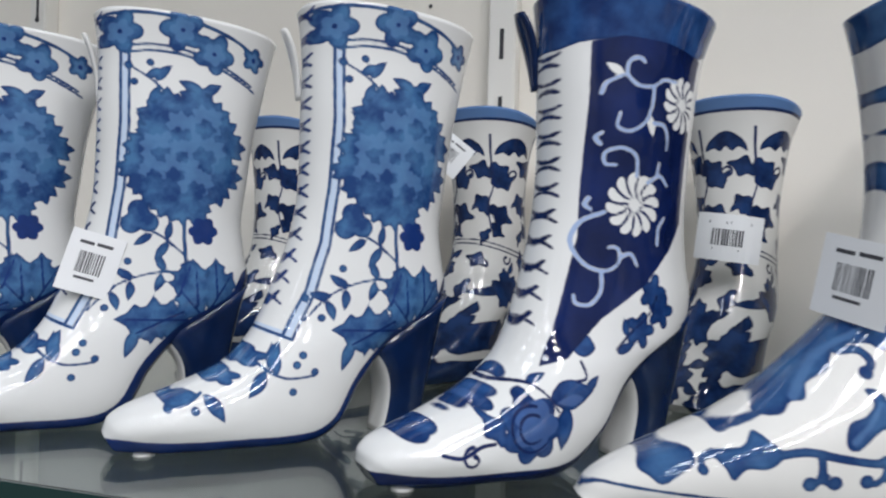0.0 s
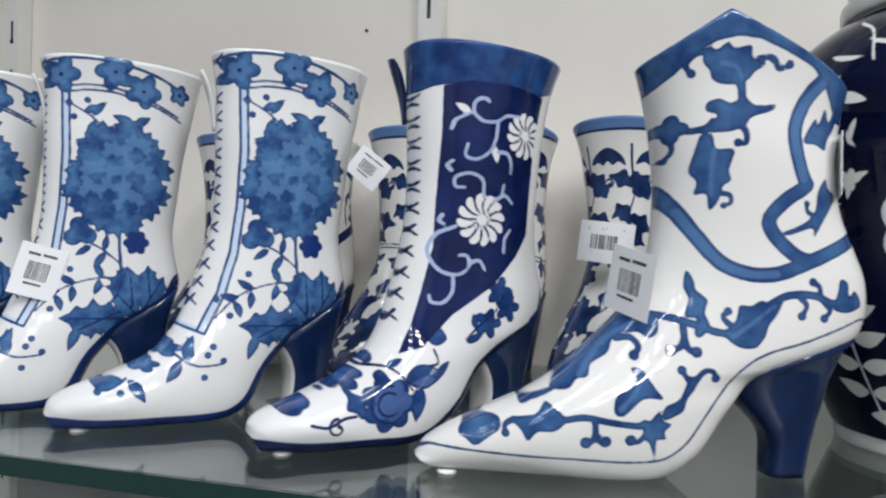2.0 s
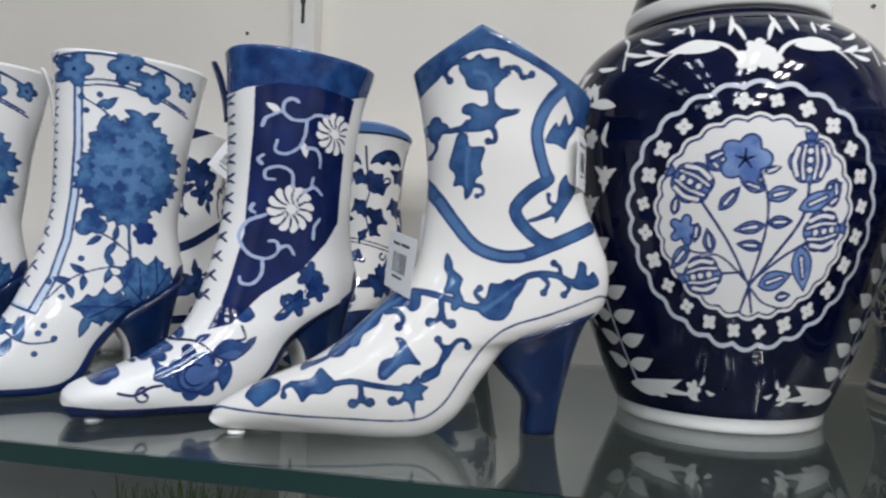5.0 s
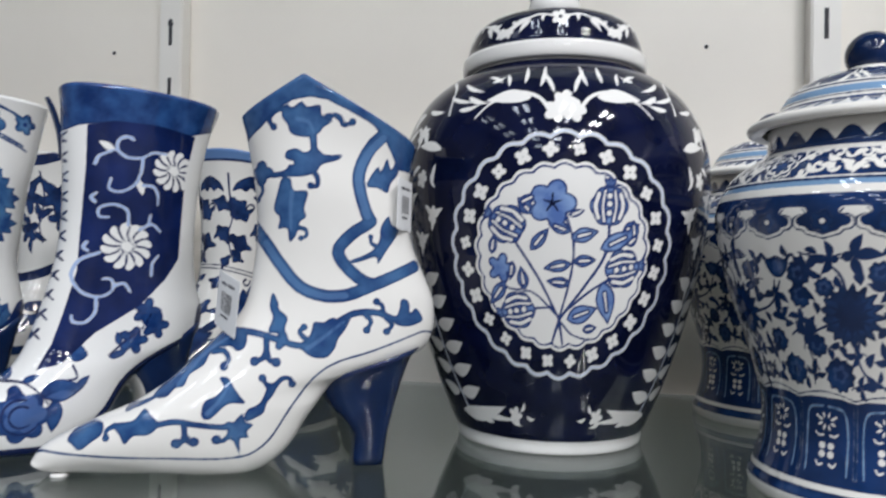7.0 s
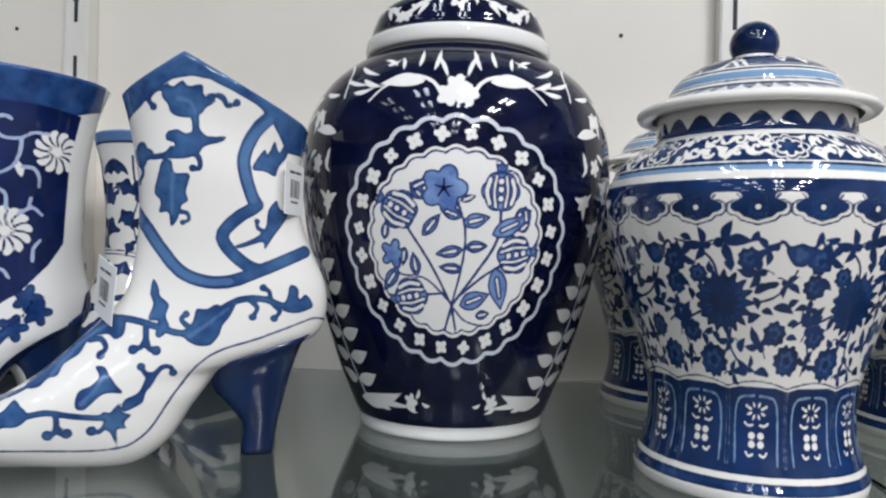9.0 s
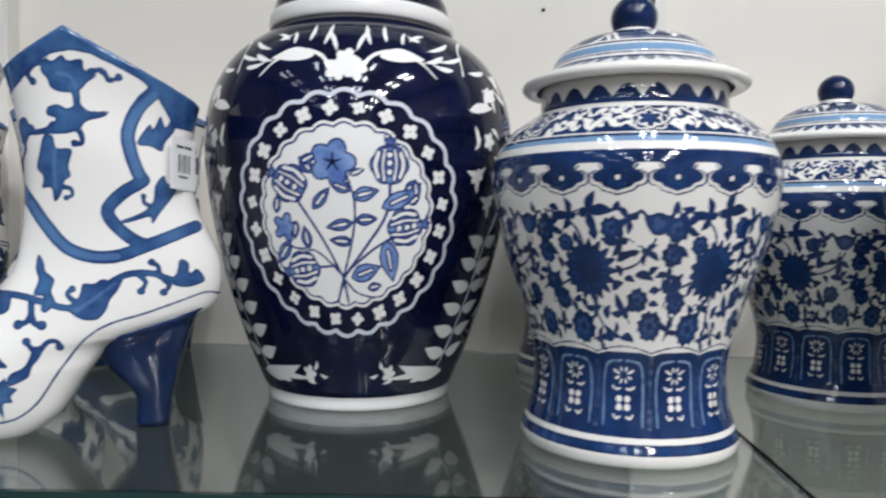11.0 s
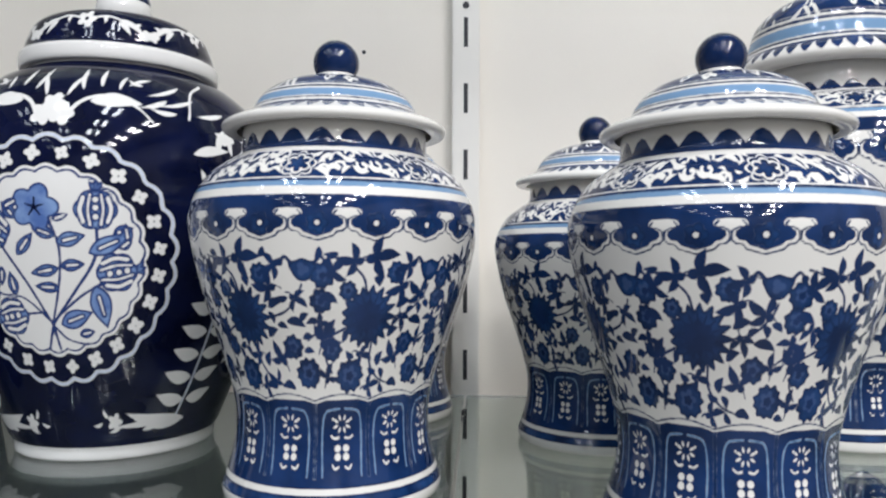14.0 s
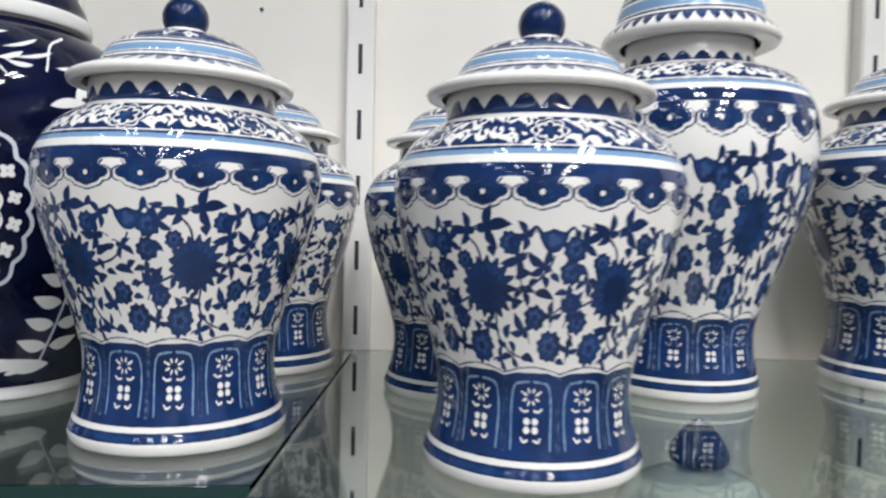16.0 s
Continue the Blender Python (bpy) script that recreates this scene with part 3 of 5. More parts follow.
def paint_cowboy(U, V, side, Y):
    p = Paint(U, V)
    W = "wash"

    def curl(pts, w=0.26, knob_r=0.17):
        p.curve(W, pts, w, w * 0.75, n=12)
        p.dot(W, pts[-1], knob_r)

    p.map = D_SHAFT
    # broad rim that rises to the peak
    p.poly(W, [(6.6, 1.72), (6.95, 1.46), (7.2, 1.2), (7.5, 1.03), (7.8, 0.98), (8.1, 1.04), (8.5, 1.24), (8.9, 1.46), (9.1, 1.66), (9.25, 1.95), (9.4, 2.25), (9.9, 2.3), (9.9, 1.2), (9.2, 0.4), (7.8, -0.3), (6.8, 0.3), (6.3, 1.2)])
    # piping
    p.curve(W, [(9.2, 1.55), (8.85, 1.9), (8.65, 2.35), (8.68, 2.7), (8.8, 3.1), (8.86, 3.2), (8.55, 3.4), (8.3, 3.65), (8.28, 3.8), (8.45, 4.05), (8.75, 4.3), (8.95, 4.35)], 0.6, 0.56, n=44)
    p.curve(W, [(6.6, 3.0), (6.75, 3.2), (7.0, 3.55), (7.3, 4.0), (7.6, 4.35), (8.0, 4.52), (8.4, 4.53), (8.8, 4.4), (9.2, 4.25), (9.7, 4.05)], 0.58, n=40)
    p.curve("tint", [(9.1, 1.7), (8.85, 1.95), (8.65, 2.35), (8.68, 2.7), (8.8, 3.1)], 0.34, n=24)
    p.curve("tint", [(7.0, 3.55), (7.3, 4.0), (7.6, 4.35), (8.0, 4.52), (8.4, 4.53)], 0.3, n=24)
    # blossom, winged leaf and hanging leaf
    p.shape_of(W, [(7.35, 1.12), (7.5, 1.15), (7.65, 1.05), (7.75, 1.15), (7.98, 1.12), (8.0, 1.3), (8.2, 1.4), (8.05, 1.5), (7.9, 1.65), (7.65, 1.68), (7.45, 1.6), (7.4, 1.45), (7.3, 1.3)])
    curl([(7.4, 1.16), (7.2, 1.2), (7.08, 1.35), (7.16, 1.48)])
    curl([(8.1, 1.32), (8.3, 1.32), (8.38, 1.48), (8.54, 1.42)])
    p.stroke(W, [(7.85, 1.65), (7.86, 1.95)], 0.32)
    p.shape_of(W, [(7.38, 1.92), (7.55, 1.88), (7.7, 1.95), (7.9, 1.88), (8.05, 2.0), (8.35, 2.0), (8.28, 2.1), (8.0, 2.18), (7.9, 2.3), (7.7, 2.38), (7.4, 2.38), (7.1, 2.38), (7.12, 2.3), (7.35, 2.25), (7.45, 2.1), (7.36, 2.05)])
    p.dot((W,), (7.47, 2.13), 0.1, cut=True)
    curl([(7.85, 2.3), (7.92, 2.42), (7.9, 2.56), (7.8, 2.55)])
    p.shape_of(W, [(7.3, 2.4), (7.45, 2.42), (7.5, 2.62), (7.75, 2.65), (7.68, 2.95), (7.72, 3.1), (7.6, 3.2), (7.55, 3.4), (7.42, 3.55), (7.38, 3.3), (7.22, 3.3), (7.25, 3.1), (7.15, 2.95), (7.2, 2.7)])
    curl([(7.58, 3.3), (7.7, 3.32), (7.72, 3.44), (7.62, 3.48)], 0.2, 0.13)
    p.bloom(W, (6.93, 2.28), 0.5, 4, 0.2)
    curl([(6.9, 2.4), (6.95, 2.6), (6.86, 2.75)], 0.2, 0.13)
    p.shape_of(W, [(8.78, 2.55), (9.0, 2.2), (9.05, 2.3), (9.18, 2.05), (9.25, 2.25), (9.38, 2.05), (9.4, 2.3), (9.25, 2.5), (9.18, 2.68), (9.0, 2.6)])
    p.shape_of(W, [(8.5, 3.9), (8.8, 3.78), (9.0, 3.6), (9.05, 3.3), (9.2, 3.1), (9.25, 3.25), (9.4, 3.35), (9.3, 3.55), (9.15, 3.75), (8.98, 4.0), (8.95, 3.85), (8.6, 3.95)])
    curl([(8.98, 3.66), (8.87, 3.6), (8.86, 3.48)], 0.2, 0.13)
    # foot
    p.map = D_FOOT
    p.curve(W, [(6.5, 5.14), (6.8, 5.18), (7.2, 5.3), (7.6, 5.4), (7.95, 5.2), (8.3, 4.95), (8.6, 4.82), (9.0, 4.83), (9.3, 4.95), (9.7, 4.92)], 0.3, n=40)
    p.shape_of(W, [(7.08, 4.45), (7.18, 4.62), (7.2, 4.75), (7.35, 4.9), (7.3, 5.1), (7.36, 5.3), (7.2, 5.48), (7.12, 5.4), (7.18, 5.2), (7.0, 5.15), (7.08, 4.9), (7.02, 4.7)])
    p.stroke(W, [(6.97, 5.22), (6.97, 5.55)], 0.28)
    curl([(6.97, 5.5), (6.9, 5.62), (6.76, 5.67)], 0.28, 0.22)
    curl([(6.97, 5.5), (7.03, 5.66), (7.14, 5.69)], 0.28, 0.22)
    p.shape_of(W, [(7.6, 5.4), (7.75, 5.2), (7.82, 4.98), (8.0, 4.98), (8.15, 4.9), (8.3, 4.95), (8.5, 4.85), (8.4, 5.1), (8.25, 5.3), (8.2, 5.45), (8.05, 5.62), (7.8, 5.62), (7.62, 5.5)])
    curl([(7.78, 5.32), (7.64, 5.26), (7.56, 5.14), (7.64, 5.07)], 0.26)
    for pts in ([(8.75, 4.85), (8.86, 4.98), (8.78, 5.14)], [(9.15, 4.93), (9.26, 5.06), (9.16, 5.18)], [(9.1, 4.86), (9.07, 4.68), (8.97, 4.62)]):
        curl(pts, 0.24, 0.18)
    p.shape_of(W, [(9.3, 5.0), (9.4, 4.8), (9.45, 4.58), (9.6, 4.64), (9.62, 4.85), (9.75, 4.76), (9.88, 5.0), (9.6, 5.1), (9.4, 5.08)])
    p.shape_of(W, [(6.58, 5.13), (6.6, 5.4), (6.45, 5.5), (6.3, 5.42), (6.0, 5.5), (5.85, 5.75), (5.6, 5.92), (5.52, 6.1), (5.35, 6.16), (5.2, 6.3), (4.95, 6.28), (5.3, 5.9), (5.6, 5.55), (5.9, 5.25), (6.2, 5.08)])
    curl([(6.0, 5.52), (6.2, 5.5), (6.3, 5.64), (6.22, 5.76)], 0.28, 0.2)
    p.shape_of(W, [(6.15, 5.95), (6.3, 5.95), (6.4, 6.1), (6.5, 6.25), (6.6, 6.4), (6.3, 6.4), (6.0, 6.65), (5.85, 6.6), (5.9, 6.35), (6.1, 6.25), (6.22, 6.1)])
    p.curve(W, [(5.0, 6.75), (5.4, 6.68), (5.8, 6.75), (6.2, 6.8), (6.4, 6.78)], 0.26, n=20)
    p.stroke(W, [(5.56, 6.72), (5.57, 6.98)], 0.26)
    curl([(5.57, 6.92), (5.52, 7.03), (5.42, 7.06)], 0.26, 0.23)
    curl([(5.57, 6.92), (5.62, 7.03), (5.72, 7.04)], 0.26, 0.23)
    p.poly(W, [(6.55, 6.55), (6.6, 6.72), (6.75, 6.78), (6.62, 6.9), (6.66, 7.02), (6.5, 7.02), (6.5, 7.36), (6.38, 7.05), (6.25, 6.98), (6.3, 6.85), (6.15, 6.8), (6.3, 6.7), (6.4, 6.72)])
    curl([(6.32, 6.96), (6.2, 7.05), (6.1, 7.02)], 0.24, 0.22)
    p.shape_of(W, [(6.6, 6.72), (6.78, 6.66), (6.92, 6.58), (6.98, 6.4), (7.1, 6.25), (7.15, 6.1), (7.0, 6.05), (6.95, 6.2), (6.85, 6.4), (6.62, 6.52)])
    curl([(7.06, 6.2), (6.96, 6.06), (6.9, 5.96)], 0.25, 0.18)
    curl([(7.08, 6.16), (7.24, 5.98), (7.38, 5.98), (7.42, 6.08)], 0.25, 0.18)
    p.shape_of(W, [(4.3, 6.75), (4.5, 6.7), (4.7, 6.65), (4.85, 6.48), (5.0, 6.58), (5.08, 6.64), (5.12, 6.76), (4.95, 6.9), (4.7, 6.92), (4.55, 7.06), (4.45, 6.9)])
    curl([(4.36, 6.76), (4.22, 6.84), (4.22, 6.96)], 0.22, 0.16)
    p.shape_of(W, [(3.5, 7.02), (3.6, 6.86), (3.85, 6.75), (4.12, 6.74), (4.14, 6.9), (3.98, 7.03), (3.76, 7.18), (3.62, 7.1)])
    p.curve(W, [(4.5, 6.52), (4.8, 6.4), (5.1, 6.26)], 0.2, 0.12)
    # veins, paler
    for pts in ([(7.7, 5.45), (8.0, 5.25), (8.35, 4.98)], [(5.95, 6.55), (6.15, 6.35), (6.3, 6.1)], [(7.45, 2.6), (7.42, 2.9), (7.42, 3.3)], [(7.55, 1.3), (7.75, 1.35), (7.85, 1.55)], [(5.4, 6.1), (5.8, 5.6), (6.3, 5.25)]):
        p.curve("tint", pts, 0.2, 0.12, n=10)
    # fine line above the sole
    line = [(r[2], r[3]) for r in D_RINGS[7:]]
    d = np.abs(edge_distance(p.u, p.v, spline(line, 40)) - 1.0) - 0.05
    p.band("wash", d)
    return p.out()


def paint_leaves(U, V, side, Y):
    """Dark leaf sprays on white, an ankle line, a blue rim."""
    p = Paint(np.arctan2(Y, np.clip(8.4 - U, -3.2, 2.2)) * 2.5, V)
    rng = random.Random(11)
    # spray under the rim
    for k in range(5):
        c = k * 3.2 - 6.4
        p.shape_of("wash", [(c - 1.3, 14.6), (c - 0.95, 15.4), (c, 15.85), (c + 0.95, 15.4), (c + 1.3, 14.7), (c + 0.75, 14.85), (c + 0.35, 14.65), (c, 14.95), (c - 0.4, 14.65), (c - 0.8, 14.9)])
        p.curve("ink", [(c + 1.6, 16.0), (c + 1.5, 14.5), (c + 1.2, 13.0), (c + 1.55, 11.4), (c + 1.3, 9.9)], 0.17, 0.12)
        for x, y, a, l, w in ((1.5, 14.2, 215, 1.7, 1.0), (1.3, 13.3, 30, 1.6, 0.8), (1.25, 12.7, 160, 1.5, 0.7), (1.45, 11.9, 340, 1.3, 0.7), (1.5, 11.4, 200, 1.9, 0.95), (1.45, 10.7, 40, 1.3, 0.6), (1.3, 10.3, 230, 1.2, 0.6), (1.3, 9.9, 290, 1.1, 0.5)):
            p.leaf("wash", (c + x, y), a + rng.uniform(-12, 12), l * 1.25, w * 1.3, lobes=2, bend=0.16)
        p.scroll("ink", (c - 0.2, 13.4), 0.45, rng.uniform(0, 360), 260, 0.17)
    # ankle lines
    for off in (0.0, 0.28):
        p.curve("ink", [(-7.8, 7.6 - off), (-3.5, 8.6 - off), (0, 9.2 - off), (3.5, 8.6 - off), (7.8, 7.6 - off)], 0.09)
    # large blossoms and curls on the foot
    taken = []
    for r, tries in ((1.25, 200), (0.8, 400), (0.5, 500)):
        for k in range(tries):
            x, y = rng.uniform(-7.5, 7.5), rng.uniform(0.6, 8.2 - abs(rng.uniform(0, 1)))
            if any(math.hypot(x - a, y - b) < (r + q) * 0.98 for a, b, q in taken):
                continue
            taken.append((x, y, r))
            a = rng.uniform(0, 360)
            if r > 1:
                p.bloom("wash", (x, y), 1.15, 5, 0.2, teeth=13, tooth=0.2, ang=a)
                for q in range(3):
                    p.leaf("wash", (x + math.cos(a + 2.1 * q), y + math.sin(a + 2.1 * q)), math.degrees(a + 2.1 * q) + 30, 1.1, 0.5, bend=0.15)
            elif r > 0.6:
                p.leaf("wash", (x - 0.7 * math.cos(radians(a)), y - 0.7 * math.sin(radians(a))), a, 1.7, 0.85, lobes=2, bend=0.15)
            else:
                p.scroll("ink", (x, y), 0.45, a, rng.choice((-270, 270)), 0.17)
    d = np.abs(V.ravel() - (17.35 - 0.1 * (U.ravel() - 8.4))) - 0.62
    p.band("pale", d)
    for s in (-0.6, 0.55):
        p.band("ink", np.abs(V.ravel() - (17.35 - 0.1 * (U.ravel() - 8.4)) - s) - 0.09)
    return p.out()


def paint_jar(U, V):
    """Temple jar: lappets, scrolling lotus, cloud collar, shoulder scroll."""
    p = Paint(U, V)
    p.least = 0.085
    rm = 6.72
    turn = 2 * math.pi * rm
    v = p.v
    rngj = random.Random(5)
    n2 = 7
    # base rings and lappet ground
    p.band("wash", np.abs(v - 0.82) - 0.22)
    p.band("ink", np.abs(v - 3.15) - 1.78)
    p.band("wash", np.abs(v - 1.45) - 0.16)
    n = 13
    for k in range(n):
        c = (k + 0.35) / n * turn - turn / 2
        h = turn / n / 2
        # scalloped top of each panel in white above it
        p.poly(("ink",), [(c - h, 5.3), (c - h, 4.78), (c - h * 0.5, 4.95), (c, 5.05), (c + h * 0.5, 4.95), (c + h, 4.78), (c + h, 5.3)], cut=True)
        for s in (-1, 1):
            for ch, ct, w in (("pale", False, 0.13), ("wash", False, 0.13), (("ink",), True, 0.1)):
                p.curve(ch, [(c + s * h * 0.97, 1.7), (c + s * h * 0.97, 4.75)], w * 0.8, cut=ct)
                p.curve(ch, [(c + s * h * 0.72, 1.75), (c + s * h * 0.74, 3.6), (c + s * h * 0.6, 4.4), (c + s * h * 0.1, 4.55)], w, cut=ct)
            p.curve(("wash",), [(c + s * h * 0.72, 1.75), (c + s * h * 0.74, 3.6), (c + s * h * 0.6, 4.4), (c + s * h * 0.1, 4.55)], 0.1, cut=True)
        for q in range(4):
            a = 45 + 90 * q
            p.bloom(("ink",), (c + 0.36 * math.cos(radians(a)), 2.7 + 0.25 * math.sin(radians(a))), 0.2, 1, 0.0, n=12, squash=0.75, cut=True)
        for q in range(8):
            a = 45 * q + 22
            p.leaf(("ink",), (c + 0.24 * math.cos(radians(a)), 3.9 + 0.14 * math.sin(radians(a))), a, 0.26 + 0.12 * abs(math.cos(radians(a))), 0.13, cut=True)
        for s in (-1, 1):
            p.dot(("ink",), (c + s * 0.55, 4.1), 0.07, cut=True)
            p.curve(("ink",), [(c + s * 0.2, 2.12), (c + s * 0.42, 2.05), (c + s * 0.58, 2.2)], 0.1, cut=True)
            p.curve(("ink",), [(c + s * 0.2, 3.32), (c + s * 0.45, 3.28), (c + s * 0.66, 3.4)], 0.1, cut=True)
    # scrolling lotus: one spray to each blossom, then small leaves where there is room
    taken = []
    step = turn / n2

    def wrap(x):
        return (x + turn / 2) % turn - turn / 2

    def free(x, y, r):
        return all(math.hypot(wrap(x - a), y - b) > r + q for a, b, q in taken)

    def trefoil(x, y, ang, size):
        """Three pointed leaves, the side ones swept back and curled."""
        for da, l, w in ((0, 1.1, 0.47), (66, 0.92, 0.4), (-66, 0.92, 0.4)):
            p.leaf("ink", (x, y), ang + da, size * l, size * w, bend=0.09 * math.copysign(1, da))
        c, q = math.cos(radians(ang + 180)), math.sin(radians(ang + 180))
        p.dot("ink", (x + c * size * 0.2, y + q * size * 0.2), size * 0.2)
        p.curve("ink", [(x, y), (x + c * size * 0.4, y + q * size * 0.4 + 0.1), (x + c * size * 0.7, y + q * size * 0.7)], 0.1, 0.07, n=6)

    def rosette(x, y, r, lobes):
        p.bloom("wash", (x, y), r, lobes, 0.06, teeth=lobes * 2 - 1, tooth=0.22, ang=rngj.random() * 3)
        p.bloom("tint", (x, y + 0.05), r * 0.5, 5, 0.25)
        p.bloom("ink", (x, y), r * 0.28, 5, 0.2)

    def profile(x, y, r):
        """A lotus seen from the side between two curled leaves."""
        p.shape_of("wash", [(x - r, y + r * 0.45), (x - r * 0.45, y + r * 0.6), (x, y + r * 0.75), (x + r * 0.45, y + r * 0.6), (x + r, y + r * 0.45), (x + r * 0.8, y - r * 0.2), (x + r * 0.4, y - r * 0.7), (x, y - r * 0.8), (x - r * 0.4, y - r * 0.7), (x - r * 0.8, y - r * 0.2)])
        p.bloom("tint", (x, y), r * 0.4, 3, 0.25)
        for sg in (-1, 1):
            p.curve("ink", [(x + sg * r * 0.8, y + r * 0.4), (x + sg * r * 1.25, y + r * 0.85), (x + sg * r * 1.6, y + r * 0.5)], 0.16, 0.1, n=8)
            p.dot("ink", (x + sg * r * 1.6, y + r * 0.45), 0.15)

    for k in range(n2):
        c = (k + 0.6) / n2 * turn - turn / 2
        g = lambda dx, y: (wrap(c + dx * step), y)

        def run(pts, w=0.12):
            P = [(c + dx * step, y) for dx, y in pts]
            for sh in (-turn, 0, turn):
                if any(-turn / 2 <= x + sh <= turn / 2 for x, y in P):
                    p.curve("ink", [(x + sh, y) for x, y in P], w, w * 0.8, n=16)

        x, y = g(0, 8.45)
        p.bloom("wash", (x, y), 1.2, 16, 0.05, teeth=17, tooth=0.3)
        p.bloom("ink", (x, y), 0.62, 8, 0.2)
        for q in range(16):
            a = q * math.pi / 8
            p.stroke("ink", [(x + 0.55 * math.cos(a), y + 0.55 * math.sin(a)), (x + 0.95 * math.cos(a), y + 0.95 * math.sin(a))], 0.1, 0.05)
        taken.append((x, y, 1.2))
        run([(-0.03, 9.5), (-0.06, 10.1), (-0.18, 10.7), (-0.33, 11.0)])
        run([(0.2, 8.4), (0.36, 8.7), (0.46, 9.3), (0.5, 9.8)])
        run([(0.05, 7.4), (0.05, 6.5), (0.15, 5.8), (0.36, 5.4)])
        run([(-0.18, 8.0), (-0.3, 7.6), (-0.34, 6.8), (-0.28, 6.1)])
        run([(0.62, 8.6), (0.6, 7.9), (0.52, 7.5)])
        for dx, y, r, kind in ((0.5, 10.35, 0.6, 2), (0.64, 9.15, 0.5, 1), (0.38, 7.25, 0.52, 1), (0.5, 6.05, 0.66, 1), (-0.12, 6.0, 0.72, 1), (-0.28, 7.1, 0.5, 1), (-0.36, 10.1, 0.52, 1), (0.19, 10.25, 0.46, 1), (-0.16, 9.55, 0.4, 1)):
            X, y = g(dx + rngj.uniform(-0.015, 0.015), y + rngj.uniform(-0.06, 0.06))
            taken.append((X, y, r * 1.0))
            profile(X, y, r) if kind == 2 else rosette(X, y, r, 6 if r > 0.55 else 5)
        for dx, y, ang, size in ((0.02, 10.85, 10, 1.0), (0.25, 9.7, 185, 0.8), (-0.12, 10.75, 160, 0.8), (0.66, 7.5, 60, 0.9), (0.28, 6.7, 120, 0.8), (0.06, 5.45, 15, 0.65), (0.3, 10.6, 200, 0.7), (0.72, 10.3, 30, 0.75), (-0.38, 8.3, 250, 0.7), (0.68, 5.9, 70, 0.65)):
            X, y = g(dx, y)
            taken.append((X, y, size * 0.62))
            trefoil(X, y, ang + rngj.uniform(-12, 12), size * 1.05)
        for dx, y, ang, l in ((0.42, 8.2, 345, 1.0), (0.27, 8.95, 20, 0.8), (0.22, 7.75, 30, 0.7), (0.14, 6.6, 70, 0.7), (-0.32, 9.2, 340, 0.9), (-0.3, 7.9, 200, 0.7), (0.04, 9.95, 300, 0.5), (0.3, 5.5, 350, 0.8)):
            X, y = g(dx, y)
            taken.append((X, y, 0.34))
            p.leaf("ink", (X - 0.4 * l * math.cos(radians(ang)), y - 0.4 * l * math.sin(radians(ang))), ang, l, 0.4, bend=0.12)
    for r, tries in ((0.5, 700), (0.38, 1200), (0.25, 1600)):
        for q in range(tries):
            x, y = rngj.uniform(-turn / 2, turn / 2), rngj.uniform(5.2 + r * 0.6, 11.35 - r)
            if not free(x, y, r * 0.8):
                continue
            taken.append((x, y, r * 0.85))
            a = rngj.uniform(0, 360)
            if r < 0.3:
                p.leaf("ink", (x - 0.28 * math.cos(radians(a)), y - 0.28 * math.sin(radians(a))), a, 0.58, 0.3, bend=0.08)
            else:
                trefoil(x - 0.25 * r * math.cos(radians(a)), y - 0.25 * r * math.sin(radians(a)), a, r * 1.7)
    # line that follows the tops of the panels
    for k in range(13):
        c, h = (k + 0.35) / 13 * turn - turn / 2, turn / 26
        p.curve("ink", [(c - h, 4.9), (c - h * 0.5, 5.1), (c, 5.18), (c + h * 0.5, 5.1), (c + h, 4.9)], 0.07, n=8)
    # cloud collar: lobed pendants edged in white, with a fine blue line outside
    n = 18
    p.band("ink", np.abs(v - 13.1) - 0.27)
    for k in range(n):
        c = (k + 0.28) / n * turn - turn / 2
        h = turn / n / 2
        half = [(1.0, 12.84), (0.6, 12.8), (0.5, 12.68), (0.52, 12.56), (0.68, 12.5), (0.86, 12.38), (0.88, 12.2), (0.76, 12.06), (0.58, 12.02), (0.46, 11.86), (0.24, 11.78), (0.0, 11.68)]

        def outline(grow):
            P = [(h * x, y) for x, y in half]
            Q = [(x + grow * (0.5 if i < 4 else 0.9 if i < 8 else 0.7 if i < 11 else 0), y - grow * (0.5 if i < 4 else 0.0 if i < 6 else 1.0)) for i, (x, y) in enumerate(P)]
            return [(c + x, y) for x, y in Q] + [(c - x, y) for x, y in Q[-2::-1]]

        p.poly("ink", outline(0.0))
        p.stroke("wash", outline(0.13)[1:-1], 0.07)
        p.bloom(("ink",), (c, 12.24), 0.42, 5, 0.15, cut=True)
        p.bloom("wash", (c, 12.24), 0.46, 5, 0.15)
        p.dot(("wash",), (c, 12.24), 0.11, cut=True)
    p.band("pale", np.abs(v - 13.83) - 0.12)
    p.band("wash", np.abs(v - 13.98) - 0.06)
    # shoulder: white curling leaves reserved on dark, with blossoms
    p.band("ink", np.abs(v - 14.72) - 0.62)
    taken = []
    for k in range(7):
        c = (k + 0.05) / 7 * turn - turn / 2
        taken.append((c, 14.68, 0.75))
        p.bloom(("ink",), (c, 14.68), 0.82, 8, 0.12, squash=0.72, cut=True)
        p.bloom("wash", (c, 14.68), 0.74, 8, 0.1, squash=0.72)
        for q in range(6):
            a = q * math.pi / 3 + 0.5
            o = (c + 0.4 * math.cos(a), 14.68 + 0.28 * math.sin(a))
            p.stroke(("wash",), [(o[0] + 0.2 * math.cos(t), o[1] + 0.15 * math.sin(t)) for t in np.linspace(a - 1.9, a + 1.9, 9)], 0.08, cut=True)
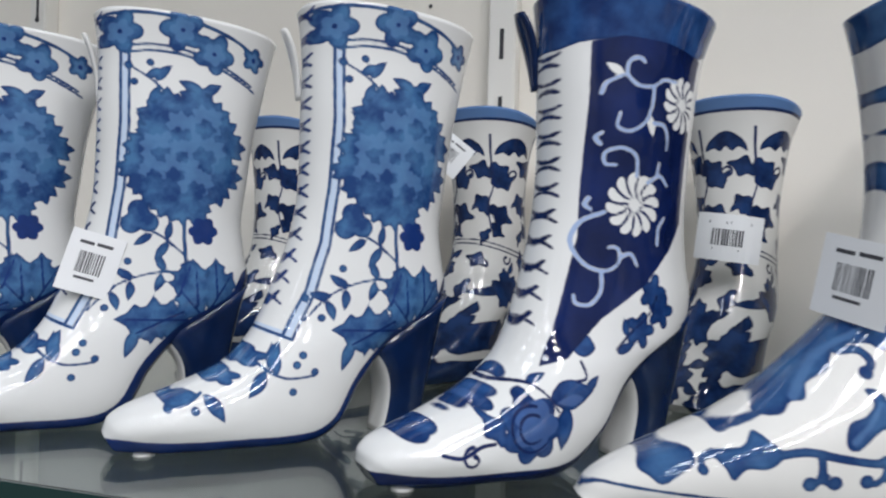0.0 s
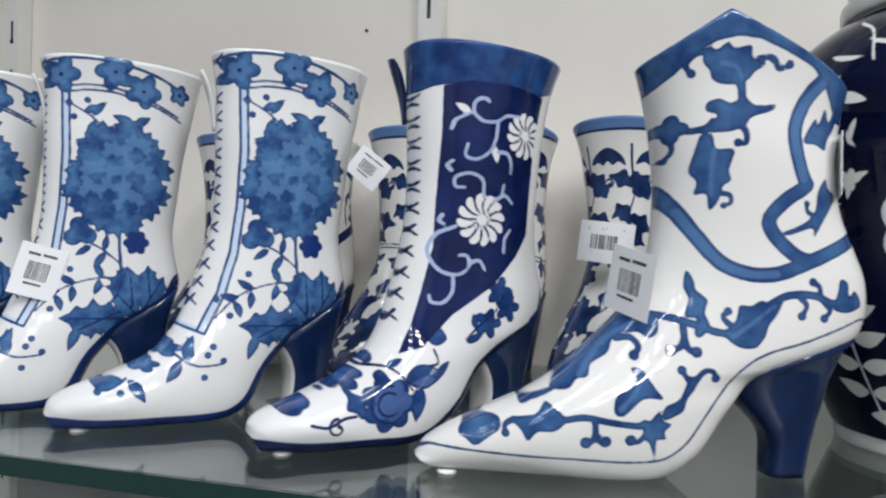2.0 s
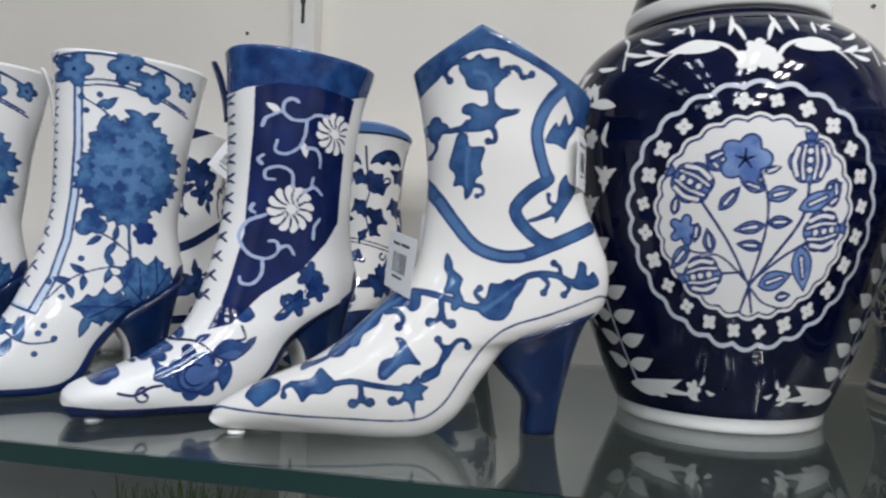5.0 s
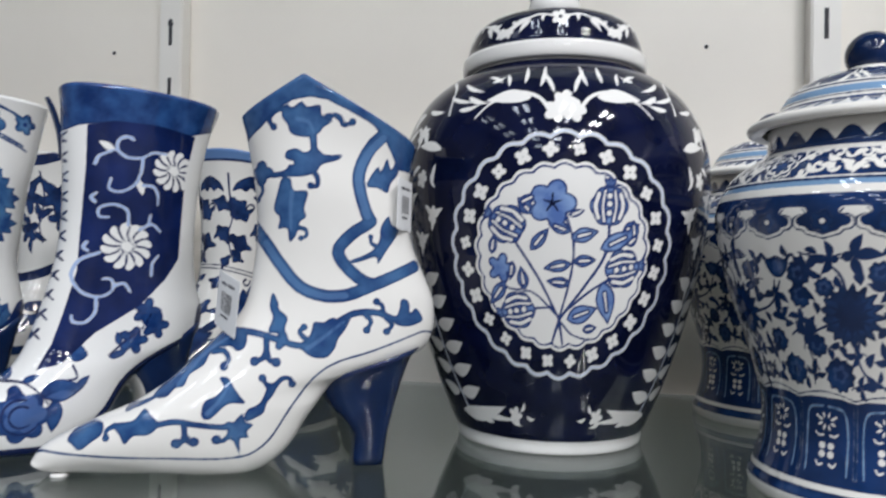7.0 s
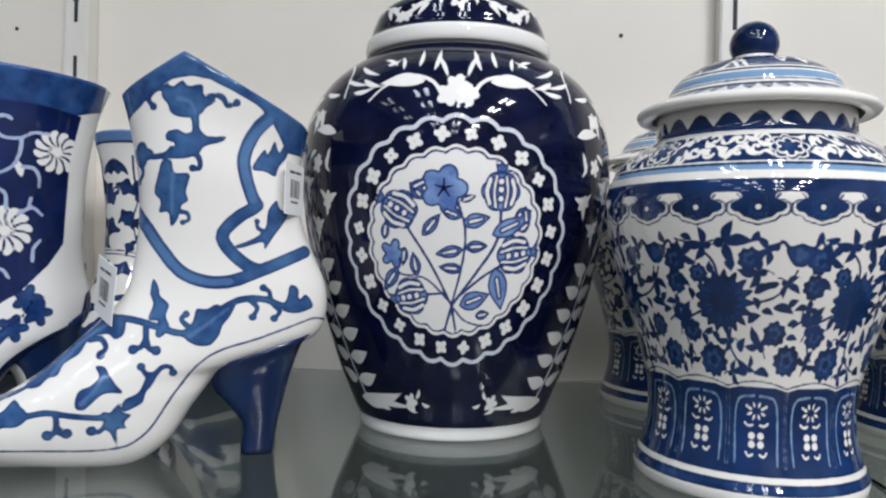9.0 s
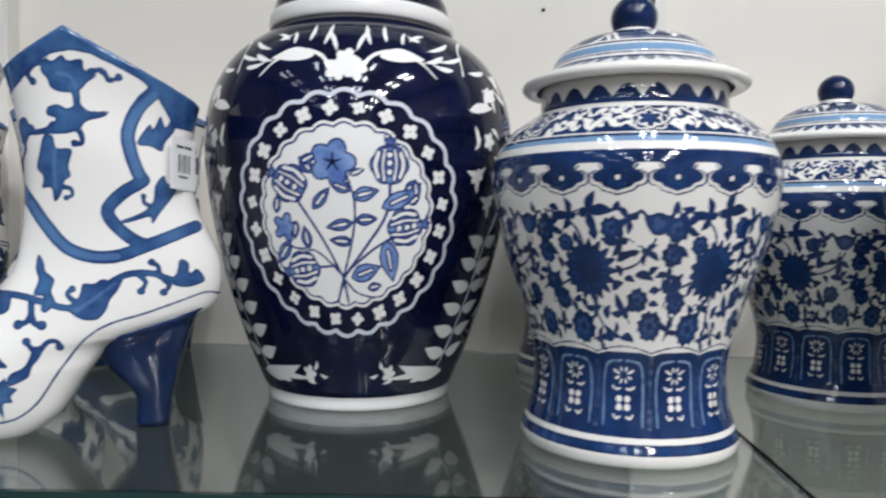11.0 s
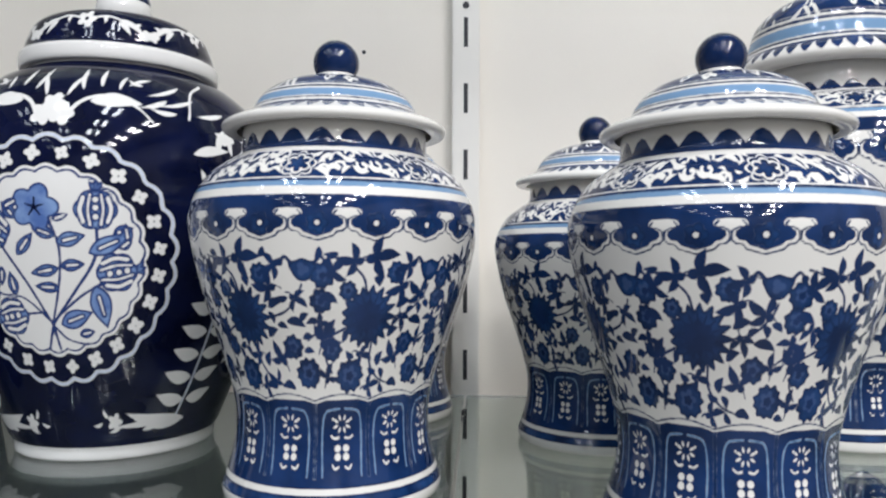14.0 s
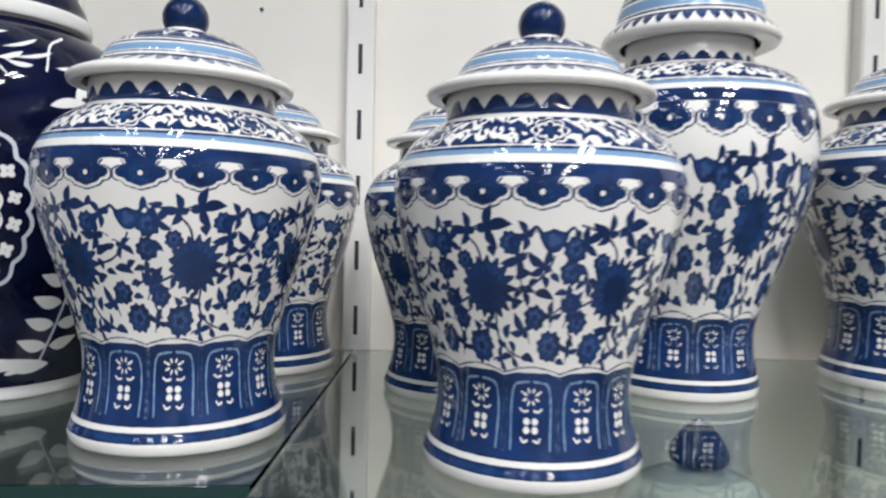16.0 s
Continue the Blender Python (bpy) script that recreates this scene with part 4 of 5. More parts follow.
    for r, tries in ((0.36, 700), (0.25, 1500), (0.17, 1500)):
        for q in range(tries):
            x, y = rngj.uniform(-turn / 2, turn / 2), rngj.uniform(14.2, 15.25)
            if free(x, y, r * 0.8):
                taken.append((x, y, r * 0.8))
                a = rngj.choice((25, 150, 205, 330)) + rngj.uniform(-20, 20)
                co, si = math.cos(radians(a)), math.sin(radians(a))
                p.leaf(("ink",), (x - co * r * 1.2, y - si * r * 1.2), a, r * 2.3, r * 0.72, bend=r * 0.4 * rngj.choice((-1, 1)), cut=True)
                if r > 0.3:
                    p.scroll(("ink",), (x + r * 0.5, y + 0.1), 0.3, a, rngj.choice((-260, 260)), 0.13, cut=True)
    # neck
    p.band("ink", np.abs(v - 16.0) - 0.42)
    for k in range(22):
        c = (k + 0.5) / 22 * turn - turn / 2
        h = turn / 44
        p.poly(("ink",), [(c - h, 16.9), (c - h, 16.45), (c - h * 0.55, 16.3), (c, 15.85), (c + h * 0.55, 16.3), (c + h, 16.45), (c + h, 16.9)], cut=True)
    return p.out()


def paint_jar_lid(U, V):
    p = Paint(U, V)
    v, rm = p.v, 5.3
    turn = 2 * math.pi * rm
    r2 = random.Random(8)
    n = 42
    for k in range(n):
        c, h = (k + 0.5) / n * turn - turn / 2, turn / n / 2
        p.poly("ink", [(c - h * 0.85, 17.6), (c - h * 0.7, 17.42), (c, 17.2), (c + h * 0.7, 17.42), (c + h * 0.85, 17.6)])
    p.band("ink", np.abs(v - 17.64) - 0.06)
    p.band("wash", np.abs(v - 17.84) - 0.045)
    p.band("pale", np.abs(v - 18.1) - 0.17)
    p.band("wash", np.abs(v - 18.4) - 0.05)
    p.band("ink", np.abs(v - 18.58) - 0.05)
    p.band("ink", np.abs(v - 19.02) - 0.38)
    for k in range(60):
        c = (k + 0.5) / 60 * turn - turn / 2
        a = r2.choice((30, 150, 210, 330)) + r2.uniform(-15, 15)
        p.leaf(("ink",), (c - 0.4 * math.cos(radians(a)), 19.05 + r2.uniform(-0.25, 0.25)), a, 1.1, 0.18, bend=0.1, cut=True)
        if k % 3 == 0:
            p.scroll(("ink",), (c, 19.0 + r2.uniform(-0.15, 0.2)), 0.33, a, 250, 0.14, cut=True)
        if k % 8 == 0:
            p.bloom("wash", (c, 18.95), 0.5, 5, 0.2, squash=0.6)
    return p.out()


def paint_night(U, V):
    """Navy ginger jar with a scalloped medallion."""
    p = Paint(U, V)
    v, u = p.v, p.u
    p.band("ink", -np.minimum(v - 0.75, 20.6 - v))
    C0 = 10.2
    white = ("ink",)
    r3 = random.Random(21)

    def ring(r, lobes, amp, n=160):
        a = np.linspace(0, 2 * math.pi, n + 1)
        R = r + amp * np.abs(np.sin(lobes * a / 2))
        return np.c_[R * np.cos(a), C0 + R * np.sin(a)]

    p.stroke(white, ring(5.7, 26, 0.28), 0.2, cut=True)
    p.stroke("pale", ring(5.7, 26, 0.28), 0.16)
    inner = ring(4.4, 26, 0.2)
    p.poly(white, inner[:-1], cut=True)
    p.stroke("wash", ring(4.2, 26, 0.2), 0.1)
    for k in range(24):
        a = 2 * math.pi * (k + 0.5) / 24
        c = (5.12 * math.cos(a), C0 + 5.12 * math.sin(a))
        p.bloom(white, c, r3.uniform(0.29, 0.36), 4, 0.3, ang=r3.uniform(0, 3), cut=True)
        p.dot("ink", c, 0.05)
    # spray inside the medallion
    X = lambda x, y: (x, C0 + y)
    for pts, w in (([(-0.1, -3.0), (0.15, -4.2)], 0.13), ([(-0.1, -3.0), (-0.45, -4.2)], 0.13), ([(-0.1, -3.0), (-1.2, -1.0), (-2.5, 0.95)], 0.13), ([(-0.1, -3.0), (0.4, -1.0), (0.5, 0.6), (0.1, 2.0)], 0.11),
                   ([(-0.1, -3.0), (1.2, -1.3), (2.1, 0.2), (2.2, 2.0)], 0.14), ([(-0.1, -2.9), (-1.5, -1.7), (-2.8, -1.5), (-3.3, -0.9)], 0.1), ([(0.2, -2.6), (1.6, -1.5), (2.9, -0.75)], 0.12), ([(0.0, -3.1), (0.6, -3.7), (1.6, -4.0)], 0.09), ([(-0.5, -2.4), (-1.7, -2.5)], 0.11)):
        p.curve("wash", [X(*q) for q in pts], w * 1.05)
    # pomegranate buds: banded, outlined, with a small crown
    for x, y, r, a in ((-2.75, 1.55, 0.95, 150), (2.15, 2.45, 0.95, 90), (3.1, -0.5, 0.95, 10), (-2.3, -2.6, 0.92, 190)):
        c, q = math.cos(radians(a)), math.sin(radians(a))
        at = lambda f, sd: X(x + r * (f * c - sd * q), y + r * (f * q + sd * c))
        p.bloom("wash", X(x, y), r, 6, 0.05)
        for sd in (-0.62, 0.62):
            p.curve(("wash",), [at(-0.6, sd * 0.9), at(0.0, sd * 1.15), at(0.6, sd * 0.9)], 0.17, cut=True)
            p.curve(("wash",), [at(-0.75, sd * 0.4), at(0.0, sd * 0.56), at(0.75, sd * 0.4)], 0.1, cut=True)
        for f in (-0.35, 0.1, 0.5):
            p.dot(("wash",), at(f, 0.0), 0.13, cut=True)
        for da in (-32, 0, 32):
            p.leaf("wash", at(0.9, 0.0), a + da, 0.6, 0.26)
    p.bloom("wash", X(-0.55, 2.55), 1.05, 5, 0.16)
    for q in range(5):
        a = q * 2 * math.pi / 5 + 0.3
        p.stroke("ink", [X(-0.55, 2.55), X(-0.55 + 0.45 * math.cos(a), 2.55 + 0.45 * math.sin(a))], 0.07, 0.03)
    p.bloom("wash", X(-3.15, -0.55), 0.65, 5, 0.25)
    for x, y, a, l, w in ((-1.6, 0.3, 50, 1.3, 0.5), (0.35, 0.9, 15, 1.3, 0.6), (0.45, -0.3, 190, 1.35, 0.5), (0.5, -0.2, 5, 1.1, 0.5), (0.45, -1.25, 175, 1.2, 0.45), (0.35, 1.2, 160, 1.1, 0.5), (1.8, 0.4, 25, 1.9, 0.7), (0.3, -3.0, 20, 1.6, 0.75), (2.1, -1.1, 285, 2.0, 0.85), (-1.9, -1.6, 100, 1.1, 0.5), (-2.9, -1.2, 230, 1.4, 0.55), (-1.5, 2.0, 130, 1.0, 0.5), (-2.2, 2.5, 25, 1.0, 0.4), (2.9, 1.3, 20, 0.9, 0.5), (3.6, 0.9, 100, 0.9, 0.45), (-2.5, -0.2, 260, 0.9, 0.4), (-3.6, 0.1, 80, 0.9, 0.4), (3.2, 0.6, 40, 0.7, 0.4), (1.2, -3.5, 10, 0.8, 0.4), (0.2, 1.95, 20, 0.8, 0.3)):
        p.leaf("wash", X(x, y), a, l * 1.1, w * 1.25)
        c, s = math.cos(radians(a)), math.sin(radians(a))
        p.stroke(("wash",), [X(x + c * l * 0.3, y + s * l * 0.3), X(x + c * l * 0.75, y + s * l * 0.75)], 0.12, 0.04, cut=True)
    # foliage reserved in white on the navy, mirrored about the medallion and repeated behind
    for off in (0, math.pi * 8.7):
        for s in (-1, 1):
            g = lambda x, y: ((s * x + off + 27.33) % 54.66 - 27.33, y)
            A = lambda a: a if s > 0 else 180 - a
            c3 = dict(cut=True)
            # swags under the neck
            p.curve(white, [g(0.7, 17.2), g(1.4, 17.95), g(2.6, 18.25), g(4.0, 17.7), g(4.7, 17.0)], 0.2, 0.1, cut=True)
            p.leaf(white, g(1.7, 17.9), A(0), 2.6, 0.75, bend=0.15 * s, **c3)
            for x, y, a, l, w in ((0.5, 18.1, 60, 1.5, 0.45), (1.3, 18.5, 95, 1.3, 0.5), (2.2, 18.7, 80, 1.1, 0.5), (3.1, 18.6, 60, 0.9, 0.4), (0.0, 17.4, 60, 0.8, 0.5), (0.0, 17.2, 20, 0.7, 0.5), (3.6, 18.9, 20, 1.3, 0.35), (4.4, 19.0, 160, 0.8, 0.4), (5.6, 18.3, 200, 1.4, 0.5), (6.0, 17.6, 175, 1.2, 0.5), (6.6, 19.2, 200, 2.0, 0.4), (7.2, 18.5, 195, 2.0, 0.4),
                                  (6.6, 15.6, 10, 1.9, 1.0), (8.0, 15.9, 60, 1.3, 0.8), (7.0, 14.9, 280, 1.0, 0.5), (7.8, 14.6, 300, 0.9, 0.45), (8.4, 14.9, 330, 0.9, 0.5), (7.4, 14.4, 240, 0.8, 0.4),
                                  (7.4, 2.2, 185, 4.0, 0.75), (3.5, 1.9, 200, 0.9, 0.4), (2.6, 2.3, 120, 0.6, 0.4), (2.2, 2.1, 190, 0.6, 0.4),
                                  (8.5, 8.0, 80, 1.1, 0.6), (9.6, 9.5, 60, 1.2, 0.6), (10.5, 12.0, 80, 1.4, 0.7), (10.0, 6.3, 30, 1.6, 0.6), (10.4, 4.6, 30, 1.6, 0.6), (11.5, 14.0, 140, 1.4, 0.6), (11.0, 16.5, 160, 1.6, 0.6), (9.0, 18.0, 190, 1.8, 0.5), (12.0, 8.0, 60, 1.8, 0.7), (13.0, 11.0, 100, 1.6, 0.7), (12.5, 3.5, 60, 1.8, 0.7), (12.8, 18.0, 200, 1.6, 0.5)):
                p.leaf(white, g(x, y), A(a), l * 1.15, w * 0.52, bend=0.1 * s, **c3)
            p.curve(white, [g(7.4, 2.2), g(8.0, 4.0), g(8.6, 6.5), g(9.0, 8.5), g(10.2, 11.0), g(10.6, 14.0)], 0.16, cut=True)
            p.curve("pale", [g(7.4, 2.2), g(8.0, 4.0), g(8.6, 6.5), g(9.0, 8.5), g(10.2, 11.0), g(10.6, 14.0)], 0.16)
            for q in range(6):
                y, x = 2.7 + q * 1.2, 7.75 + q * 0.26
                for tip, d in ((1, 12), (-1, 168)):
                    p.leaf(white, g(x + tip * 0.12, y + 0.25), A(d), 2.1 - q * 0.1, 0.72, bend=-0.14 * s * tip, **c3)
            for x, y in ((7.3, 12.3), (8.6, 11.0), (9.5, 13.2), (8.8, 16.6), (10.2, 17.6)):
                p.bloom(white, g(x, y), 0.4, 5, 0.3, cut=True)
                for d in (40, 160, 280):
                    p.leaf(white, g(x, y), A(d), 0.9, 0.28, **c3)
            p.leaf(white, g(8.2, 1.9), A(172), 4.6, 0.85, bend=0.3 * s, **c3)
            p.leaf(white, g(6.2, 2.1), A(205), 1.4, 0.45, bend=0.1 * s, **c3)
            p.curve(white, [g(8.5, 19.6), g(7.2, 18.9), g(6.6, 17.4)], 0.12, cut=True)
            for x, y in ((3.0, 2.1), (8.2, 14.2), (9.2, 7.6)):
                p.bloom(white, g(x, y), 0.42, 5, 0.3, cut=True)
        for x, y in ((-0.45, 17.2), (0.45, 17.2), (0, 17.7)):
            p.bloom(white, ((x + off + 27.33) % 54.66 - 27.33, y), 0.55, 5, 0.2, cut=True)
    return p.out()


def paint_night_lid(U, V):
    """White vine with blossoms and broad leaves on navy."""
    p = Paint(U, V)
    v = p.v
    p.band("ink", -np.minimum(v - 21.6, 24.3 - v))
    turn = 2 * math.pi * 5.25
    cut = ("ink",)
    for k in range(5):
        c = (k + 0.5) / 5 * turn - turn / 2
        for sg in (-1, 1):
            g = lambda x, y: ((c + sg * x + turn / 2) % turn - turn / 2, y)
            A = lambda a: a if sg > 0 else 180 - a
            P = [g(0.3, 22.95), g(1.2, 23.1), g(2.1, 22.8), g(2.9, 22.3)]
            if max(x for x, y in P) - min(x for x, y in P) < 8:
                p.curve(cut, P, 0.13, cut=True)
            for x, y, a, l, w in ((1.7, 22.95, 335, 1.5, 0.3), (1.7, 22.8, 312, 1.0, 0.28), (0.9, 23.1, 280, 0.5, 0.2), (2.6, 22.5, 40, 0.5, 0.2)):
                p.leaf(cut, g(x, y), A(a), l, w, bend=0.1 * sg, cut=True)
            p.bloom(cut, g(3.05, 22.2), 0.3, 5, 0.25, cut=True)
        p.bloom(cut, (c, 22.9), 0.46, 5, 0.28, cut=True)
        p.dot("ink", (c, 22.9), 0.12)
    return p.out()


F_BODY = [(0.5, 0.25), (4.3, 0.25), (4.55, 0.0), (5.0, 0.05), (5.12, 0.5), (4.95, 1.0), (4.62, 2.2), (4.5, 3.4), (4.6, 4.5), (5.2, 6.7), (6.1, 9.4), (6.6, 11.6), (6.72, 12.7), (6.5, 13.6), (5.9, 14.6), (5.0, 15.3), (4.45, 15.7), (4.35, 16.3), (4.3, 16.9), (4.0, 16.9), (3.9, 15)]
F_LID = [(4.6, 16.75), (5.15, 16.72), (5.3, 16.9), (5.22, 17.1), (4.7, 17.35), (4.15, 17.58), (3.92, 17.78), (3.75, 18.12), (3.4, 18.58), (2.75, 19.02), (1.85, 19.34), (0.95, 19.5)]
F_NECK = [(1.0, 19.4), (0.92, 19.6), (0.9, 19.8), (0.7, 19.9)]


def knob(r, z, pointed=0.0):
    out = []
    for k in range(13):
        a = -math.pi / 2 + math.pi * k / 12
        out.append((max(0.01, r * math.cos(a)), z + r * math.sin(a) + (pointed * max(0, math.sin(a)) ** 3)))
    return out


def temple_jar(m, label, group):
    e = empty("temple_jar", m, label, "jar", group)
    lathe("body", F_BODY, JAR_GLAZE, e, 720, 340, paint_jar, 6.72)
    lid = lathe("lid", F_LID, JAR_GLAZE, e, 300, 60, paint_jar_lid, 5.3)
    lathe("neck", F_NECK, CREAM, lid, 48, 16)
    lathe("knob", knob(1.1, 20.3), NAVY, lid, 64, 40)
    return e


jar = temple_jar(pose(0.512, 0.2345, SHELF_Z, 0, 0, 20), "blue and white lotus-scroll temple jar with domed lid", "temple jars")
jar.scale = (0.95, 0.95, 0.947)
for x, y, z, s, turn in ((0.6745, 0.201, SHELF_Z, 0.903, -31), (0.512, 0.394, SHELF_Z, 0.93, 75), (0.645, 0.333, SHELF_Z, 0.872, 55), (0.954, 0.385, SHELF_Z, 1.1, 10)):
    c = copy_thing(jar, pose(x, y, z, 0, 0, turn))
    c.scale = (s, s, s)
    if y > 0.32 and s < 1:
        tagged(c, "smaller blue and white temple jar standing behind")

H_BODY = [(0.5, 0.3), (4.0, 0.3), (4.3, 0.0), (4.7, 0.05), (4.75, 0.7), (4.5, 2.0), (4.35, 3.6), (4.6, 4.8), (5.8, 8.0), (7.0, 11.3), (7.6, 14.3), (7.4, 17.0), (6.4, 18.8), (4.8, 19.6), (4.0, 19.9), (3.85, 20.8), (3.8, 21.5), (3.4, 21.5), (3.3, 20)]
H_LID = [(4.2, 21.3), (5.2, 21.3), (5.4, 21.6), (5.2, 22.0), (4.6, 22.6), (4.4, 23.3), (4.0, 24.4), (3.0, 25.4), (1.8, 25.9), (0.9, 26.0)]
e = empty("temple_jar", pose(0.786, 0.352, SHELF_Z, 0, 0, 10), "taller cream and blue temple jar with stepped domed lid", "jar", "temple jars")


def paint_tall(U, V):
    return paint_jar(U * 6.72 / 7.6, np.where(V < 4.8, V * 4.9 / 4.8, np.where(V < 17.4, 4.9 + (V - 4.8) * 0.66, 13.2 + (V - 17.4) * 1.1)))


def paint_tall_lid(U, V):
    return paint_jar_lid(U, np.where(V < 22.6, 17.3 + (V - 21.8) * 0.6, 17.8 + (V - 22.6) * 0.53))


lathe("body", H_BODY, JAR_GLAZE, e, 480, 230, paint_tall, 7.6)
lid = lathe("lid", H_LID, JAR_GLAZE, e, 260, 70, paint_tall_lid, 5.4)
lathe("knob", knob(1.1, 26.8), NAVY, lid, 64, 40)

E_BODY = [(0.5, 0.3), (4.7, 0.3), (4.9, 0.0), (5.15, 0.05), (5.25, 0.6), (5.5, 1.1), (6.6, 3.9), (7.7, 7.6), (8.45, 11.3), (8.7, 14.3), (8.4, 16.7), (7.4, 18.7), (6.0, 20.0), (5.1, 20.4), (4.8, 20.8), (4.5, 20.8), (4.4, 20)]
E_LID = [(4.7, 20.75), (5.2, 20.75), (5.25, 21.5), (5.05, 21.75), (4.9, 22.3), (4.5, 23.2), (3.6, 23.75), (1.3, 24.1)]
e = empty("ginger_jar", pose(0.371, 0.313, SHELF_Z, 0, 0, 5.7), "dark navy porcelain ginger jar with white floral medallion and lid", "jar")
e.scale = (1.0, 1.0, 0.988)
lathe("body", E_BODY, NIGHT_GLAZE, e, 680, 320, paint_night, 8.7)
lid = lathe("lid", E_LID, NIGHT_GLAZE, e, 300, 70, paint_night_lid, 5.25)
lathe("knob_base", [(1.25, 23.95), (1.42, 24.3), (1.5, 24.8), (1.42, 25.3)], CREAM, lid, 64, 20)
lathe("knob", [(1.42, 25.25), (1.44, 25.5), (1.2, 25.95), (0.65, 26.45), (0.2, 26.75), (0.01, 26.8)], NAVY, lid, 64, 30)

# ---- porcelain boots ----
B_RINGS = [(7.1, 18.5, 15.1, 18.2), (7.2, 16.3, 14.8, 16.2), (7.2, 14.0, 14.3, 13.7), (7.2, 11.7, 14.0, 11.2), (7.1, 10.0, 13.8, 9.3), (6.7, 8.2, 14.0, 7.8), (6.1, 6.5, 14.2, 6.5), (5.6, 5.2, 13.6, 5.4), (5.0, 4.2, 11.4, 4.1), (4.1, 3.3, 9.9, 2.6), (2.8, 2.7, 8.9, 0.8), (1.5, 2.2, 7.7, 0.1), (0.5, 1.8, 4.7, 0.0), (-0.1, 1.4, 1.9, 0.0), (-0.3, 0.9, 0.2, 0.15)]
C_RINGS = [(7.1, 18.3, 15.0, 17.9), (7.1, 16.1, 14.5, 16.0), (7.2, 13.8, 14.1, 13.8), (7.2, 11.6, 13.9, 11.5), (7.0, 9.7, 13.9, 9.5), (6.6, 7.9, 14.1, 8.0), (6.1, 6.2, 14.4, 6.6), (5.6, 4.9, 14.0, 5.3), (4.9, 3.9, 12.0, 4.3), (3.7, 3.0, 10.4, 3.2), (2.3, 2.4, 9.3, 1.5), (1.2, 2.0, 7.4, 0.1), (0.4, 1.7, 4.5, 0.0), (-0.1, 1.3, 1.9, 0.0), (-0.2, 0.9, 0.3, 0.15)]
D_RINGS = [(8.7, 16.3, 16.8, 15.2), (9.0, 14.7, 16.6, 13.7), (9.3, 12.9, 16.5, 12.1), (9.4, 11.3, 16.8, 10.5), (9.3, 9.4, 17.4, 9.1), (8.9, 7.5, 17.9, 7.8), (7.8, 6.2, 17.9, 6.4), (6.7, 5.1, 17.3, 5.4), (5.6, 4.1, 15.0, 4.6), (4.3, 3.2, 13.2, 4.0), (3.0, 2.6, 12.1, 2.7), (1.9, 2.1, 10.9, 0.9), (0.9, 1.6, 9.4, 0.0), (0.2, 1.1, 5.6, 0.0), (-0.1, 0.6, 0.7, 0.15)]
K_RINGS = [(f * 0.66, a * 1.09, b * 0.66, c * 1.09) for f, a, b, c in D_RINGS]
WIDE = [2.6, 2.4, 2.4, 2.25, 2.15, 2.15, 2.2, 2.25, 2.3, 2.35, 2.4, 2.3, 2.0, 1.45, 0.8]
K_WIDE = [3.35, 2.9, 2.6, 2.35, 2.25, 2.2, 2.3, 2.45, 2.6, 2.6, 2.5, 2.4, 2.1, 1.6, 1.0]


def boot_upper(name, rings, wide, material, parent, paint=None, peak=0.0, cols=160, rows=180, flare=0.16):
    R = np.c_[np.array(rings, float), np.array(wide, float)]
    S = spline(R, rows)
    ph = np.linspace(0, 2 * math.pi, cols, endpoint=False)
    cs, sn = np.cos(ph), np.sin(ph)
    ex = 2 / 2.25
    cs, sn = np.sign(cs) * np.abs(cs) ** ex, np.sign(sn) * np.abs(sn) ** ex
    S[:24, 0] -= flare * (1 - np.arange(24) / 24) ** 2
    S[:24, 2] += flare * (1 - np.arange(24) / 24) ** 2
    S[:24, 4] += flare * (1 - np.arange(24) / 24) ** 2

    flat = np.where(cs > 0, np.sign(sn) * np.abs(sn) ** 0.42, sn)
    tent = np.where(cs > -0.33, 1 - (cs + 0.33) / 1.33, 1 - (-0.33 - cs) / 0.67)
    tent = np.clip(tent, 0, 1) ** 1.1

    def ring(r, shrink=0.0):
        fx, fz, bx, bz, w = r
        c = np.array([(fx + bx) / 2, (fz + bz) / 2])
        a = np.array([bx - fx, bz - fz]) / 2
        la = np.linalg.norm(a)
        a = a * max(0.02, (la - shrink) / la)
        w = max(0.02, w - shrink)
        low = min(1.0, max(0.0, (5.2 - (fz + bz) / 2) / 2.2))
        return np.stack([c[0] + a[0] * cs, w * (sn + (flat - sn) * low), c[1] + a[1] * cs], -1)

    outer = [ring(r) for r in S]
    if peak:
        for k, r in enumerate(outer[:60]):
            r[:, 2] += peak * (1 - k / 60) ** 1.5 * tent
    tip = outer[-1].mean(0)
    cap = [tip + (outer[-1] - tip) * f for f in (0.7, 0.35, 0.02)]
    up = np.array([0, 0, 1.0])
    lip = []
    for k, (sh, dz) in enumerate(((0.08, 0.12), (0.22, 0.17), (0.36, 0.1), (0.42, -0.1))):
        lip.append(ring(S[0], sh) + up * dz)
    inner = [ring(r, 0.45) for r in S[4:100:4]]
    if peak:
        for k, r in enumerate(lip):
            r[:, 2] += peak * tent
        for k, r in enumerate(inner):
            r[:, 2] += peak * max(0, 1 - (4 + 4 * k) / 60) ** 1.5 * tent
    allr = np.array(inner[::-1] + lip[::-1] + outer + cap)
    ch = None
    if paint:
        side = np.broadcast_to(sn[None, :], allr.shape[:2])
        ch = paint(allr[..., 0], allr[..., 2], side, allr[..., 1])
        k0 = len(inner) + len(lip)
        for c in ch.values():
            c[: k0 - 1] = 1.0
    return grid_mesh(name, allr / 100, material, parent, ch)


